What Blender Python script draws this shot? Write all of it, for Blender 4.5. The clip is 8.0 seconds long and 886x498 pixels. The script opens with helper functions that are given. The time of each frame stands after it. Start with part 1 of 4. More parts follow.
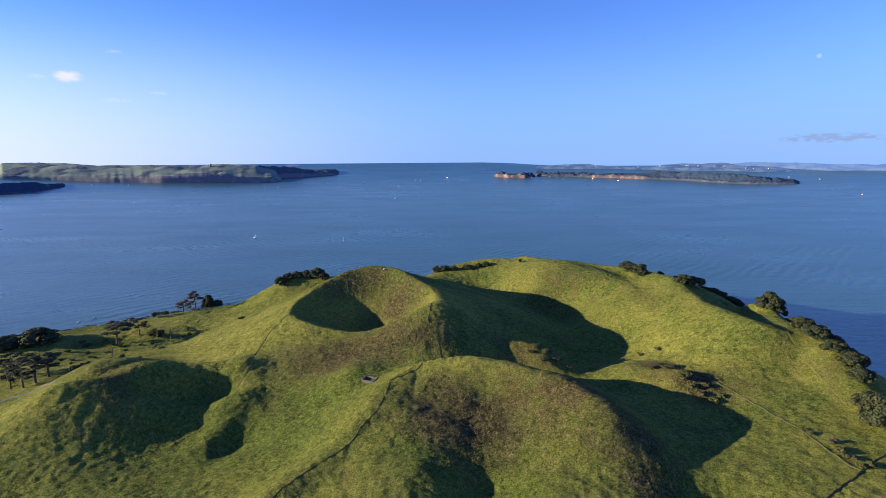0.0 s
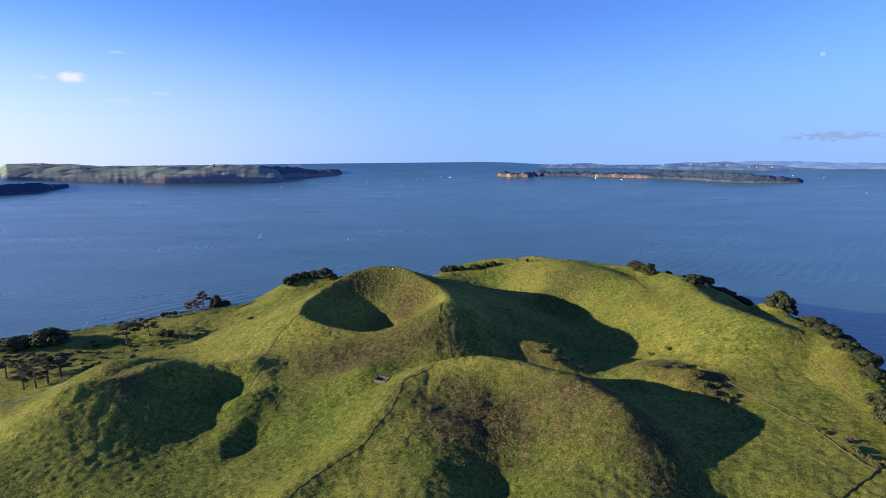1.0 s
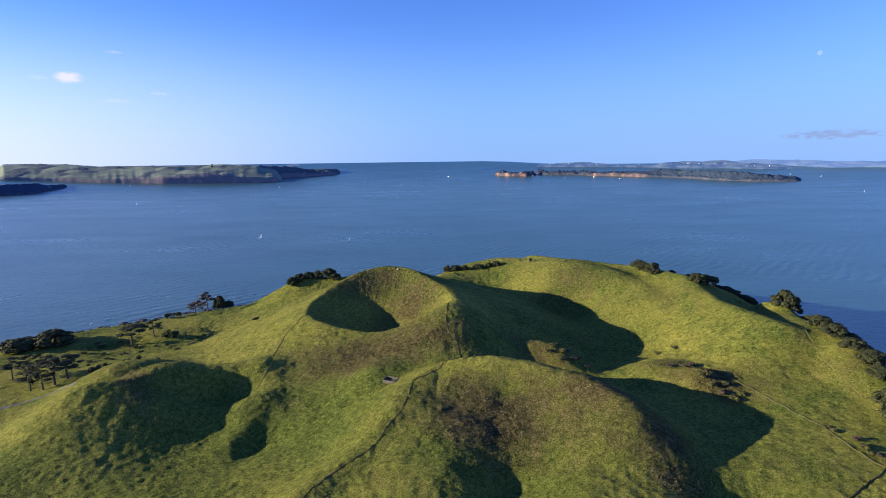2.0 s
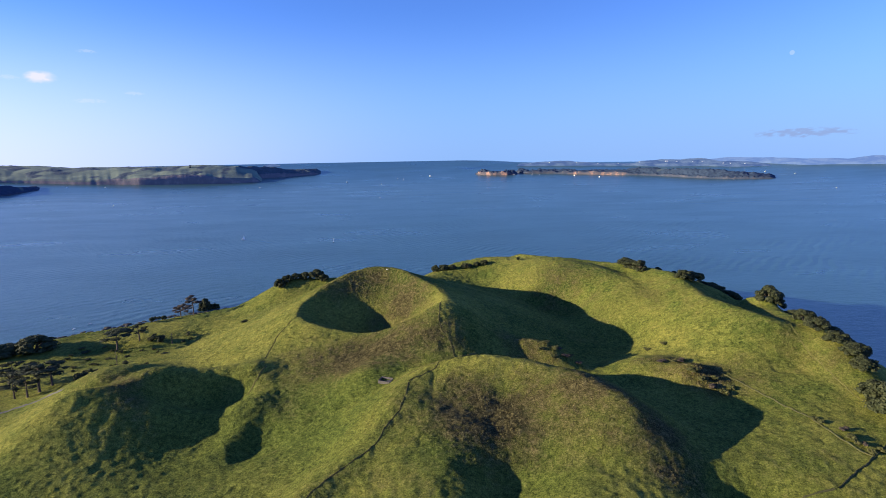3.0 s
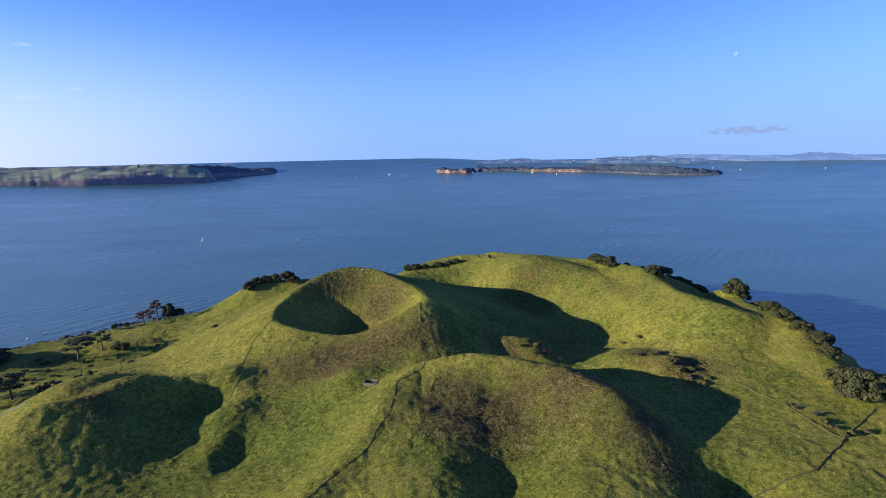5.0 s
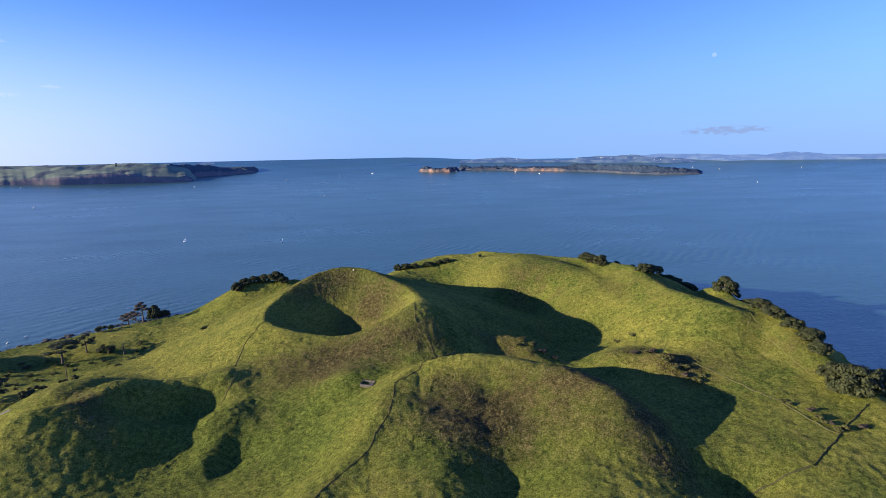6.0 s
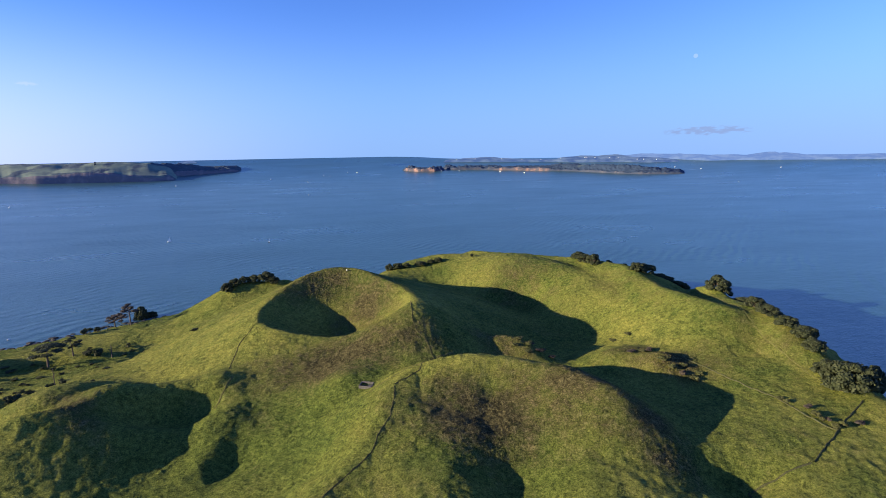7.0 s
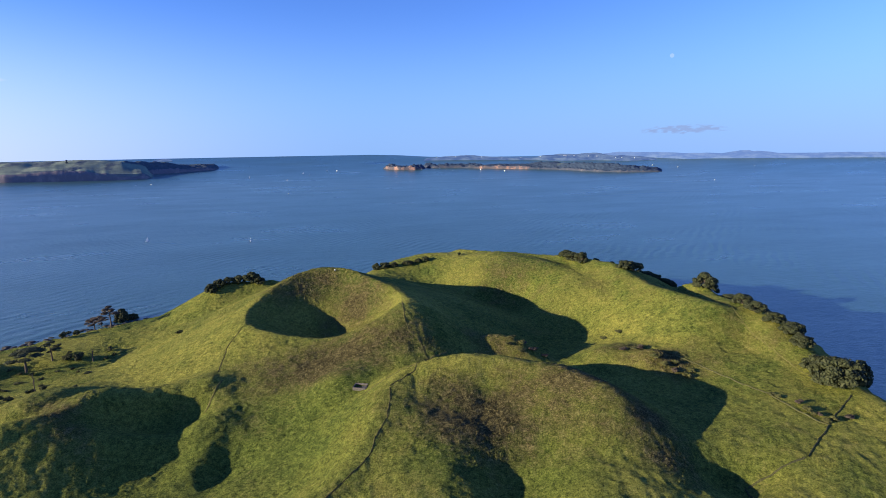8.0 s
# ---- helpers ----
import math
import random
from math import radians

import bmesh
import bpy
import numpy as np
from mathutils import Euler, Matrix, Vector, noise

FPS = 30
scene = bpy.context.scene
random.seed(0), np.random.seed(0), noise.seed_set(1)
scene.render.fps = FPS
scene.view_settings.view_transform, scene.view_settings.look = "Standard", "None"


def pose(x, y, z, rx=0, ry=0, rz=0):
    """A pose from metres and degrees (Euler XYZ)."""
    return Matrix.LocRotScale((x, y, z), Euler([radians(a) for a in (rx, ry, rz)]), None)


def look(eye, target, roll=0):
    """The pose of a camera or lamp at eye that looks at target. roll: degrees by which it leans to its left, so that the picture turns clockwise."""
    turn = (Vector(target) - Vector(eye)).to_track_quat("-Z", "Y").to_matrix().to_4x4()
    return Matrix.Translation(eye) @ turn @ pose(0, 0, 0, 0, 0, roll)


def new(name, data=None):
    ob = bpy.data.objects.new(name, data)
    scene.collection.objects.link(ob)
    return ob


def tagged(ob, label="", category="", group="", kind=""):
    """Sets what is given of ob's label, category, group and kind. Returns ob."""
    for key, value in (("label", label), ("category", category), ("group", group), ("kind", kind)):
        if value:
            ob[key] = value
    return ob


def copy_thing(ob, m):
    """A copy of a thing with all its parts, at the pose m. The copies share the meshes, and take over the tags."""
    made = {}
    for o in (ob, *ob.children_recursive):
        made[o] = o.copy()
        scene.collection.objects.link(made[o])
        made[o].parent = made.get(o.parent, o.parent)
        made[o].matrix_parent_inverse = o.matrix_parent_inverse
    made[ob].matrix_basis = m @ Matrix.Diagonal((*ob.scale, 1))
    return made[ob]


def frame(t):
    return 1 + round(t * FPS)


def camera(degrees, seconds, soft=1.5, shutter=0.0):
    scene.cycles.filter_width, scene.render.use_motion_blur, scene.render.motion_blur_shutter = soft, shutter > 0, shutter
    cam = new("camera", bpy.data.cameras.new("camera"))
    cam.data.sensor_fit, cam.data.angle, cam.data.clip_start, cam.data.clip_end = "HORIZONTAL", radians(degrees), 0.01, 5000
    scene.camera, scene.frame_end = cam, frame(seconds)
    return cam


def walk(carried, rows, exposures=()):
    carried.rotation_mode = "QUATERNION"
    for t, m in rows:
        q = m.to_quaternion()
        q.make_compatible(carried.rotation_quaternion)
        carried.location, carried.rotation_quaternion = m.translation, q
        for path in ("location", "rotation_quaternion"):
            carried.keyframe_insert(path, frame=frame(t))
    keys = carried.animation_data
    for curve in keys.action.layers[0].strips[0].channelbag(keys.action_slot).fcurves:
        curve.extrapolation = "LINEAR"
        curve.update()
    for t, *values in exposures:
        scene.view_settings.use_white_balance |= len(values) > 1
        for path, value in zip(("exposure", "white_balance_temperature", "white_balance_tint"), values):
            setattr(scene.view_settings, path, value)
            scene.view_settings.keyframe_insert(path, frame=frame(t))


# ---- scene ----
import itertools
from mathutils.bvhtree import BVHTree

cam = camera(77.57, 8.0, soft=0.2)
# seconds, eye, yaw, pitch, lean to the right
PATH = [
    (0.0, 0.00, 0.00, 160.28, -1.246, -9.193, 0.410),
    (0.5, -2.61, -0.33, 160.59, -1.194, -9.207, 0.478),
    (1.0, -5.59, -0.62, 160.83, -1.019, -9.236, 0.571),
    (1.5, -8.46, -0.99, 161.16, -0.923, -9.262, 0.648),
    (3.0, -18.99, -1.95, 162.37, -3.213, -9.417, 1.025),
    (3.5, -22.63, -2.60, 162.43, -4.355, -9.410, 1.118),
    (4.0, -26.20, -2.77, 163.25, -5.250, -9.544, 1.264),
    (4.5, -29.95, -1.66, 163.58, -6.397, -9.638, 1.253),
    (6.0, -41.72, 3.24, 163.77, -9.422, -9.838, 1.156),
    (6.5, -45.66, 4.86, 163.79, -10.019, -9.872, 1.075),
    (7.0, -49.90, 6.85, 163.82, -11.105, -9.939, 1.022),
    (7.5, -54.00, 8.84, 163.63, -12.275, -9.974, 0.965),
    (8.0, -57.40, 11.11, 164.29, -13.234, -10.162, 0.968),
]


def heading(x, y, z, yaw, pitch, lean):
    a, b = radians(yaw), radians(pitch)
    way = Vector((-math.sin(a) * math.cos(b), math.cos(a) * math.cos(b), math.sin(b)))
    return look(Vector((x, y, z)), Vector((x, y, z)) + way, -lean)


walk(cam, [(t, heading(*row)) for t, *row in PATH])

# ---- light: low evening sun from the left, clear sky ----
SUN_ELEVATION, SUN_AZIMUTH = radians(12.6), math.atan2(-0.993, -0.115)   # azimuth from +y towards +x
scene.view_settings.exposure = 1.2
world = bpy.data.worlds.new("world")
scene.world = world
world.use_nodes = True
wn, wl = world.node_tree.nodes, world.node_tree.links
sky = wn.new("ShaderNodeTexSky")
sky.sky_type, sky.sun_disc = "NISHITA", False
sky.sun_elevation, sky.sun_rotation = SUN_ELEVATION, -SUN_AZIMUTH
sky.altitude, sky.air_density, sky.dust_density, sky.ozone_density = 100, 1.0, 0.15, 6.0
wn["Background"].inputs["Strength"].default_value = 0.090
cast = wn.new("ShaderNodeMix")                  # the camera's cool white balance for the blue of the sky
cast.data_type, cast.blend_type = "RGBA", "MULTIPLY"
cast.inputs[0].default_value, cast.inputs[7].default_value = 1.0, (0.97, 0.94, 1.34, 1)
wl.new(sky.outputs["Color"], cast.inputs[6])
way = wn.new("ShaderNodeNewGeometry")
split = wn.new("ShaderNodeSeparateXYZ")
wl.new(way.outputs["Position"], split.inputs[0])
fade = wn.new("ShaderNodeMapRange")             # pale sea haze that lies all round the horizon
fade.interpolation_type = "SMOOTHSTEP"
for key, value in (("From Min", -0.01), ("From Max", 0.25), ("To Min", 0.88), ("To Max", 0.0)):
    fade.inputs[key].default_value = value
wl.new(split.outputs[2], fade.inputs["Value"])
haze = wn.new("ShaderNodeMix")
haze.data_type = "RGBA"
towards = wn.new("ShaderNodeVectorMath")         # the haze is brighter towards the sun
towards.operation = "DOT_PRODUCT"
towards.inputs[1].default_value = (math.sin(SUN_AZIMUTH), math.cos(SUN_AZIMUTH), 0.1)
wl.new(way.outputs["Position"], towards.inputs[0])
glow = wn.new("ShaderNodeMapRange")
glow.interpolation_type = "SMOOTHSTEP"
glow.inputs["From Min"].default_value, glow.inputs["From Max"].default_value = -0.25, 1.35
wl.new(towards.outputs["Value"], glow.inputs["Value"])
pale = wn.new("ShaderNodeMix")
pale.data_type = "RGBA"
pale.inputs[6].default_value, pale.inputs[7].default_value = (1.32, 2.50, 5.0, 1), (6.8, 6.5, 9.0, 1)
wl.new(glow.outputs[0], pale.inputs[0])
wl.new(pale.outputs[2], haze.inputs[7])
wl.new(fade.outputs[0], haze.inputs[0])
wl.new(cast.outputs[2], haze.inputs[6])
wl.new(haze.outputs[2], wn["Background"].inputs["Color"])
sun = new("sun", bpy.data.lights.new("sun", "SUN"))
sun.data.energy, sun.data.angle, sun.data.color = 5.0, radians(0.5), (1.0, 0.83, 0.56)
SUN_WAY = Vector((math.sin(SUN_AZIMUTH) * math.cos(SUN_ELEVATION), math.cos(SUN_AZIMUTH) * math.cos(SUN_ELEVATION), math.sin(SUN_ELEVATION)))
sun.matrix_world = look((-600, 0, 400), Vector((-600, 0, 400)) - SUN_WAY)
tagged(sun, kind="structure")


# ---- materials ----
class Nodes:
    """A small builder of node materials."""

    def __init__(self, name):
        self.mat = bpy.data.materials.new(name)
        self.mat.use_nodes = True
        self.tree = self.mat.node_tree
        self.bsdf = self.tree.nodes["Principled BSDF"]
        self.geo = self.add("ShaderNodeNewGeometry")

    def add(self, kind, **values):
        node = self.tree.nodes.new(kind)
        for key, value in values.items():
            if isinstance(value, bpy.types.NodeSocket):
                self.tree.links.new(value, node.inputs[key])
            else:
                node.inputs[key].default_value = value
        return node

    def put(self, socket, name):
        self.tree.links.new(socket, self.bsdf.inputs[name])

    def noise(self, scale, detail=4.0, rough=0.55, stretch=None, at=None):
        place = self.geo.outputs["Position"] if at is None else at
        if stretch:
            m = self.add("ShaderNodeMapping", Vector=place, Scale=stretch)
            place = m.outputs[0]
        return self.add("ShaderNodeTexNoise", Vector=place, Scale=scale, Detail=detail, Roughness=rough).outputs["Fac"]

    def ramp(self, fac, *stops):
        r = self.add("ShaderNodeValToRGB", Fac=fac)
        e = r.color_ramp.elements
        while len(e) < len(stops):
            e.new(0.5)
        for item, (at, colour) in zip(e, stops):
            item.position, item.color = at, (*colour, 1) if len(colour) == 3 else colour
        return r.outputs["Color"]

    def grade(self, fac, low, high):
        m = self.add("ShaderNodeMapRange", Value=fac)
        m.inputs["From Min"].default_value, m.inputs["From Max"].default_value = low, high
        return m.outputs[0]

    def mix(self, fac, a, b, blend="MIX"):
        m = self.tree.nodes.new("ShaderNodeMix")
        m.data_type, m.blend_type = "RGBA", blend
        for key, value in ((0, fac), (6, a), (7, b)):
            if isinstance(value, bpy.types.NodeSocket):
                self.tree.links.new(value, m.inputs[key])
            else:
                m.inputs[key].default_value = (*value, 1) if isinstance(value, tuple) and len(value) == 3 else value
        return m.outputs[2]

    def reach(self):
        """Metres from the middle of the island."""
        m = self.tree.nodes.new("ShaderNodeVectorMath")
        m.operation = "LENGTH"
        self.tree.links.new(self.geo.outputs["Position"], m.inputs[0])
        return m.outputs["Value"]

    def math(self, op, a, b=0.0):
        m = self.tree.nodes.new("ShaderNodeMath")
        m.operation = op
        for i, value in enumerate((a, b)):
            if isinstance(value, bpy.types.NodeSocket):
                self.tree.links.new(value, m.inputs[i])
            else:
                m.inputs[i].default_value = value
        return m.outputs[0]

    def bump(self, height, strength, distance):
        self.put(self.add("ShaderNodeBump", Height=height, Strength=strength, Distance=distance).outputs[0], "Normal")

    def done(self, colour=None, rough=0.8, metal=0.0, specular=0.5):
        if colour is not None:
            if isinstance(colour, tuple):
                self.bsdf.inputs["Base Color"].default_value = (*colour, 1)
            else:
                self.put(colour, "Base Color")
        if isinstance(rough, bpy.types.NodeSocket):
            self.put(rough, "Roughness")
        else:
            self.bsdf.inputs["Roughness"].default_value = rough
        self.bsdf.inputs["Metallic"].default_value = metal
        self.bsdf.inputs["Specular IOR Level"].default_value = specular
        return self.mat


def grass_material(name, shift=0.0):
    """Rough pasture: green and straw growth; the attributes "dry" and "lush" say how much of each."""
    n = Nodes(name)
    broad = n.noise(0.016, 4, 0.6)
    mid = n.noise(0.09, 5, 0.65)
    clump = n.noise(0.42, 4, 0.6)
    fine = n.noise(1.3, 4, 0.72)
    grain = n.math("ADD", n.math("MULTIPLY", clump, 0.40), n.math("MULTIPLY", fine, 0.60))
    lush = n.ramp(grain, (0.39, (0.018, 0.033, 0.008)), (0.51, (0.088, 0.118, 0.024)), (0.62, (0.175, 0.21, 0.046)))
    bright = n.ramp(grain, (0.38, (0.083, 0.088, 0.022)), (0.50, (0.192, 0.195, 0.042)), (0.62, (0.34, 0.33, 0.076)))
    straw = n.ramp(grain, (0.39, (0.018, 0.017, 0.009)), (0.52, (0.086, 0.075, 0.032)), (0.63, (0.21, 0.182, 0.082)))
    tone = n.math("ADD", n.math("MULTIPLY", broad, 0.75), n.math("MULTIPLY", mid, 0.45))
    green = n.mix(n.grade(tone, 0.47, 0.70), lush, bright)
    lushness = n.add("ShaderNodeAttribute")
    lushness.attribute_name = "lush"
    green = n.mix(n.math("MULTIPLY", lushness.outputs["Fac"], n.grade(mid, 0.2, 0.5)), green, lush)
    dry = n.add("ShaderNodeAttribute")
    dry.attribute_name = "dry"
    ragged = n.math("ADD", n.math("MULTIPLY", n.math("SUBTRACT", mid, 0.5), 1.1), n.math("MULTIPLY", n.math("SUBTRACT", clump, 0.5), 0.9))
    share = n.grade(n.math("ADD", dry.outputs["Fac"], ragged), 0.25, 0.80)
    colour = n.mix(share, green, straw)
    vary = n.math("ADD", n.math("MULTIPLY", n.geo.outputs["Random Per Island"], 0.3), 0.85 + shift)
    colour = n.mix(1.0, colour, n.add("ShaderNodeCombineColor", Red=vary, Green=vary, Blue=vary).outputs[0], "MULTIPLY")
    height = n.math("ADD", n.math("MULTIPLY", clump, 0.8), n.math("MULTIPLY", n.noise(2.4, 4, 0.75), 0.6))
    n.bump(height, 1.0, 1.05)
    return n.done(colour, 0.95, specular=0.08)


def sea_material():
    n = Nodes("sea_water")
    swell = n.noise(0.05, 5, 0.62, stretch=(0.8, 1.6, 1.0))
    chop = n.noise(0.28, 4, 0.65, stretch=(1.0, 1.8, 1.0))
    patch = n.noise(0.0022, 4, 0.6, stretch=(1.0, 1.6, 1.0))
    slick = n.noise(0.005, 5, 0.6, stretch=(0.6, 1.4, 1.0))
    turned = n.add("ShaderNodeMapping", Vector=n.geo.outputs["Position"], Rotation=(0, 0, radians(42)))
    waves = n.add("ShaderNodeTexWave", Vector=turned.outputs[0], Scale=0.019, Distortion=5.0, Detail=3.0)
    train = n.math("MULTIPLY", n.math("MULTIPLY", waves.outputs["Fac"], n.grade(n.noise(0.006, 3, 0.5), 0.42, 0.62)), 0.4)
    colour = n.mix(n.grade(patch, 0.3, 0.7), (0.026, 0.080, 0.090), (0.038, 0.104, 0.120))
    far = n.grade(n.reach(), 700, 3600)
    calm = n.math("MULTIPLY", n.grade(n.noise(0.0028, 4, 0.6, stretch=(0.35, 1.5, 1.0)), 0.52, 0.66), 0.45)
    rest = n.math("MULTIPLY", n.math("SUBTRACT", 1.0, n.math("MULTIPLY", far, 0.86)), n.math("SUBTRACT", 1.0, calm))
    rest = n.math("MULTIPLY", rest, n.math("SUBTRACT", 1.0, n.math("MULTIPLY", n.grade(n.reach(), 4420, 4640), 0.75)))
    n.bump(n.math("MULTIPLY", n.math("ADD", n.math("ADD", swell, train), n.math("MULTIPLY", chop, 0.45)), rest), 1.0, 1.5)
    return n.done(colour, n.math("ADD", n.math("MULTIPLY", slick, 0.25), 0.18), specular=0.9)


GRASS, TUFT, SEA = grass_material("pasture_grass"), grass_material("grass_tufts", 0.05), sea_material()


# ---- large structure: the land ----
LAND_BASE = 4.36
CONES = [   # the main hills: centre x, y, height, half widths, turn
    (-67.7, 448.0, 23.9, 98.4, 95.2, 0.77),
    (-102.3, 583.4, 11.9, 43.0, 22.4, -0.49),
    (1.5, 379.8, 40.1, 37.5, 51.5, -0.07),
    (16.8, 211.1, 24.7, 57.2, 43.3, -0.43),
    (147.1, 567.7, 39.9, 87.2, 54.9, -0.82),
    (175.7, 424.7, 31.9, 35.5, 113.0, 0.51),
    (224.1, 264.0, 11.7, 11.9, 54.5, -0.06),
    (246.1, 390.0, 20.0, 9.0, 22.0, 0.00),
    (126.7, 324.9, 7.8, 15.6, 14.2, -0.21),
    (67.5, 347.5, 15.8, 16.8, 9.7, -0.57),
    (-160.7, 309.9, -7.8, 26.7, 15.4, -0.31),
    (143.1, 299.2, 7.8, 8.5, 7.0, -0.21),
]
KNOLLS = [   # lesser mounds, the same numbers
    (184.2, 265.9, 31.4, 80.2, 88.5, -0.09),
    (-112.4, 281.2, -4.5, 7.0, 13.3, -0.30),
    (19.8, 216.5, -10.4, 17.3, 30.5, -0.37),
    (5.2, 584.9, 20.5, 28.4, 59.2, -0.30),
    (106.3, 472.7, -16.8, 26.7, 16.4, -0.34),
    (-160.2, 478.5, 4.0, 14.2, 19.2, 0.00),
    (-0.7, 262.7, 7.4, 25.5, 19.9, 0.00),
    (-50.5, 318.5, 10.9, 15.8, 15.0, 0.46),
    (64.2, 619.8, 13.4, 31.5, 25.5, 0.00),
    (-178.0, 303.0, -1.2, 24.0, 14.0, -0.30),
    (-220.6, 353.3, 20.1, 26.4, 27.7, -0.00),
    (-204.4, 267.3, 5.6, 45.3, 16.8, 0.24),
]
MOUNDS = CONES + KNOLLS
WEST_CREST = [(-263.7, 248.0, 4.0), (-240.7, 278.8, 9.0), (-228.2, 295.2, 19.9), (-218.6, 306.5, 34.4), (-194.5, 319.0, 36.1), (-183.8, 333.5, 40.3), (-164.2, 337.4, 35.2), (-142.9, 344.6, 32.2), (-122.3, 345.1, 34.2)]
KNOB_CREST = [(-149.0, 576.0, 38.6), (-100.0, 575.0, 38.6)]
OUTER_CREST = [(103.3, 612.4, 52.2), (123.6, 590.5, 52.2), (158.1, 548.6, 54.6), (190.0, 500.6, 58.2), (202.6, 450.8, 59.7), (193.9, 378.6, 58.3), (198.3, 345.1, 59.0), (206.5, 319.1, 58.8), (222.0, 308.9, 52.1), (219.0, 288.0, 42.0)]
NEAR_CREST = [(-77.3, 201.7, 19.0), (-63.7, 220.9, 23.4), (-44.4, 244.4, 27.3), (-32.2, 265.7, 35.6), (-24.7, 286.2, 40.9), (-8.2, 301.9, 44.9), (18.6, 295.9, 51.5), (38.3, 290.2, 51.3), (63.8, 268.0, 53.5), (71.9, 256.6, 50.6), (81.2, 238.8, 48.3), (85.9, 230.1, 33.6), (85.0, 222.0, 22.0)]
RIDGES = [(0.572, 3.40, WEST_CREST), (0.550, 6.00, KNOB_CREST), (0.643, 4.69, OUTER_CREST), (0.613, 4.62, NEAR_CREST)]   # slope, roundness, crest
DELLS = [   # worn into the cones: centre x, y, depth, half widths, turn
    (43.6, 267.4, 6.6, 17.7, 13.3, -0.19),
    (23.8, 212.2, 5.5, 14.0, 17.2, -0.30),
    (-151.2, 328.1, 15.8, 28.9, 9.5, 0.13),
    (256.2, 235.5, 13.9, 20.0, 25.5, -0.01),
    (233.7, 350.0, -6.4, 11.9, 30.1, 0.00),
    (6.6, 250.0, -2.0, 12.9, 13.0, -0.00),
    (22.0, 239.8, -2.9, 11.0, 12.0, 0.00),
    (-145.2, 267.4, 3.6, 24.0, 14.0, -0.01),
    (-102.0, 286.0, 6.0, 10.0, 9.0, -0.00),
    (-119.0, 288.0, -3.1, 7.0, 12.0, -0.00),
    (-132.1, 335.2, 5.0, 12.0, 8.0, 0.00),
    (-13.0, 270.0, -4.6, 8.0, 13.0, -0.30),
]
SHOULDERS = [   # the same, lesser ones
    (-28.1, 242.0, -3.0, 9.0, 14.0, -0.50),
    (-44.0, 222.0, -3.0, 11.0, 15.0, -0.50),
    (116.0, 194.0, 10.0, 13.0, 9.0, 0.00),
    (142.0, 384.0, 5.0, 17.0, 19.0, 0.00),
    (221.1, 257.4, 5.6, 15.1, 25.7, 0.01),
    (201.9, 298.8, 5.8, 12.9, 13.0, -0.00),
    (-205.0, 238.0, 4.0, 26.0, 8.0, 0.00),
    (148.7, 263.3, 5.3, 27.4, 19.4, 0.04),
    (-118.7, 322.2, -4.0, 12.9, 13.0, -0.00),
    (-115.8, 372.0, -4.0, 18.0, 15.0, -0.00),
    (-125.0, 480.0, -4.0, 14.0, 22.0, 0.00),
    (170.0, 484.0, -4.5, 13.0, 34.0, 0.43),
    (-180.0, 462.0, 4.0, 24.0, 38.0, 0.30),
    (237.3, 422.0, -8.8, 13.0, 25.9, 0.47),
    (-212.0, 484.0, 8.0, 24.0, 26.0, 0.00),
    (-268.0, 452.0, 5.0, 30.0, 26.0, -0.00),
]
HOLLOWS = DELLS + SHOULDERS
CRATER = (-53.2, 427.8, 53.8, 57.6, 22.0, 0.325, 1.20)   # centre, half widths, floor, outer slope, roundness of the bowl
RIM = (53.05, 5.19, 10.83, -0.48, -0.15, 0.72, -1.87)   # height of the rim round the crater, by harmonics
BULGE = (0.031, -0.072, -0.038, -0.064)   # how the rim departs from an ellipse, by harmonics
COAST = [(-420, 400), (-389, 485), (-341, 528), (-265, 584), (-207, 609), (-190, 645), (-150, 668), (-60, 690), (60, 720), (180, 700), (262, 620), (292, 520), (298, 430), (281, 347), (272, 258), (275, 150), (250, 20), (100, -60), (-150, -40), (-330, 100)]


def bump(x, y, cx, cy, sx, sy, turn):
    c, s = math.cos(turn), math.sin(turn)
    u, v = ((x - cx) * c + (y - cy) * s) / sx, ((y - cy) * c - (x - cx) * s) / sy
    return np.exp(-0.5 * (u * u + v * v))


def inland(x, y):
    """Metres inside the coast line, negative over the sea."""
    best, inside = np.full(np.shape(x), 1e9), np.zeros(np.shape(x), bool)
    for (ax, ay), (bx, by) in zip(COAST, COAST[1:] + COAST[:1]):
        ex, ey = bx - ax, by - ay
        f = np.clip(((x - ax) * ex + (y - ay) * ey) / (ex * ex + ey * ey), 0, 1)
        best = np.minimum(best, np.hypot(x - ax - f * ex, y - ay - f * ey))
        cross = ((ay > y) != (by > y)) & (x < ex * (y - ay) / (ey if ey else 1e-9) + ax)
        inside ^= cross
    return np.where(inside, best, -best)


def union(a, b, k):
    """The higher of two surfaces, with a soft joint."""
    return np.maximum(a, b) + k * np.log1p(np.exp(-np.abs(a - b) / k))


def rounded(crest, step=4.0, reach=5):
    """The crest line resampled and smoothed."""
    p = np.array(crest, float)
    u = np.concatenate([[0], np.cumsum(np.hypot(*np.diff(p[:, :2], axis=0).T))])
    t = np.arange(0, u[-1] + 0.1, step)
    q = np.stack([np.interp(t, u, p[:, i]) for i in range(3)], 1)
    w = np.hanning(reach + 2)[1:-1]
    pad = np.concatenate([np.repeat(q[:1], reach // 2, 0), q, np.repeat(q[-1:], reach // 2, 0)])
    return np.stack([np.convolve(pad[:, i], w / w.sum(), "valid") for i in range(3)], 1)


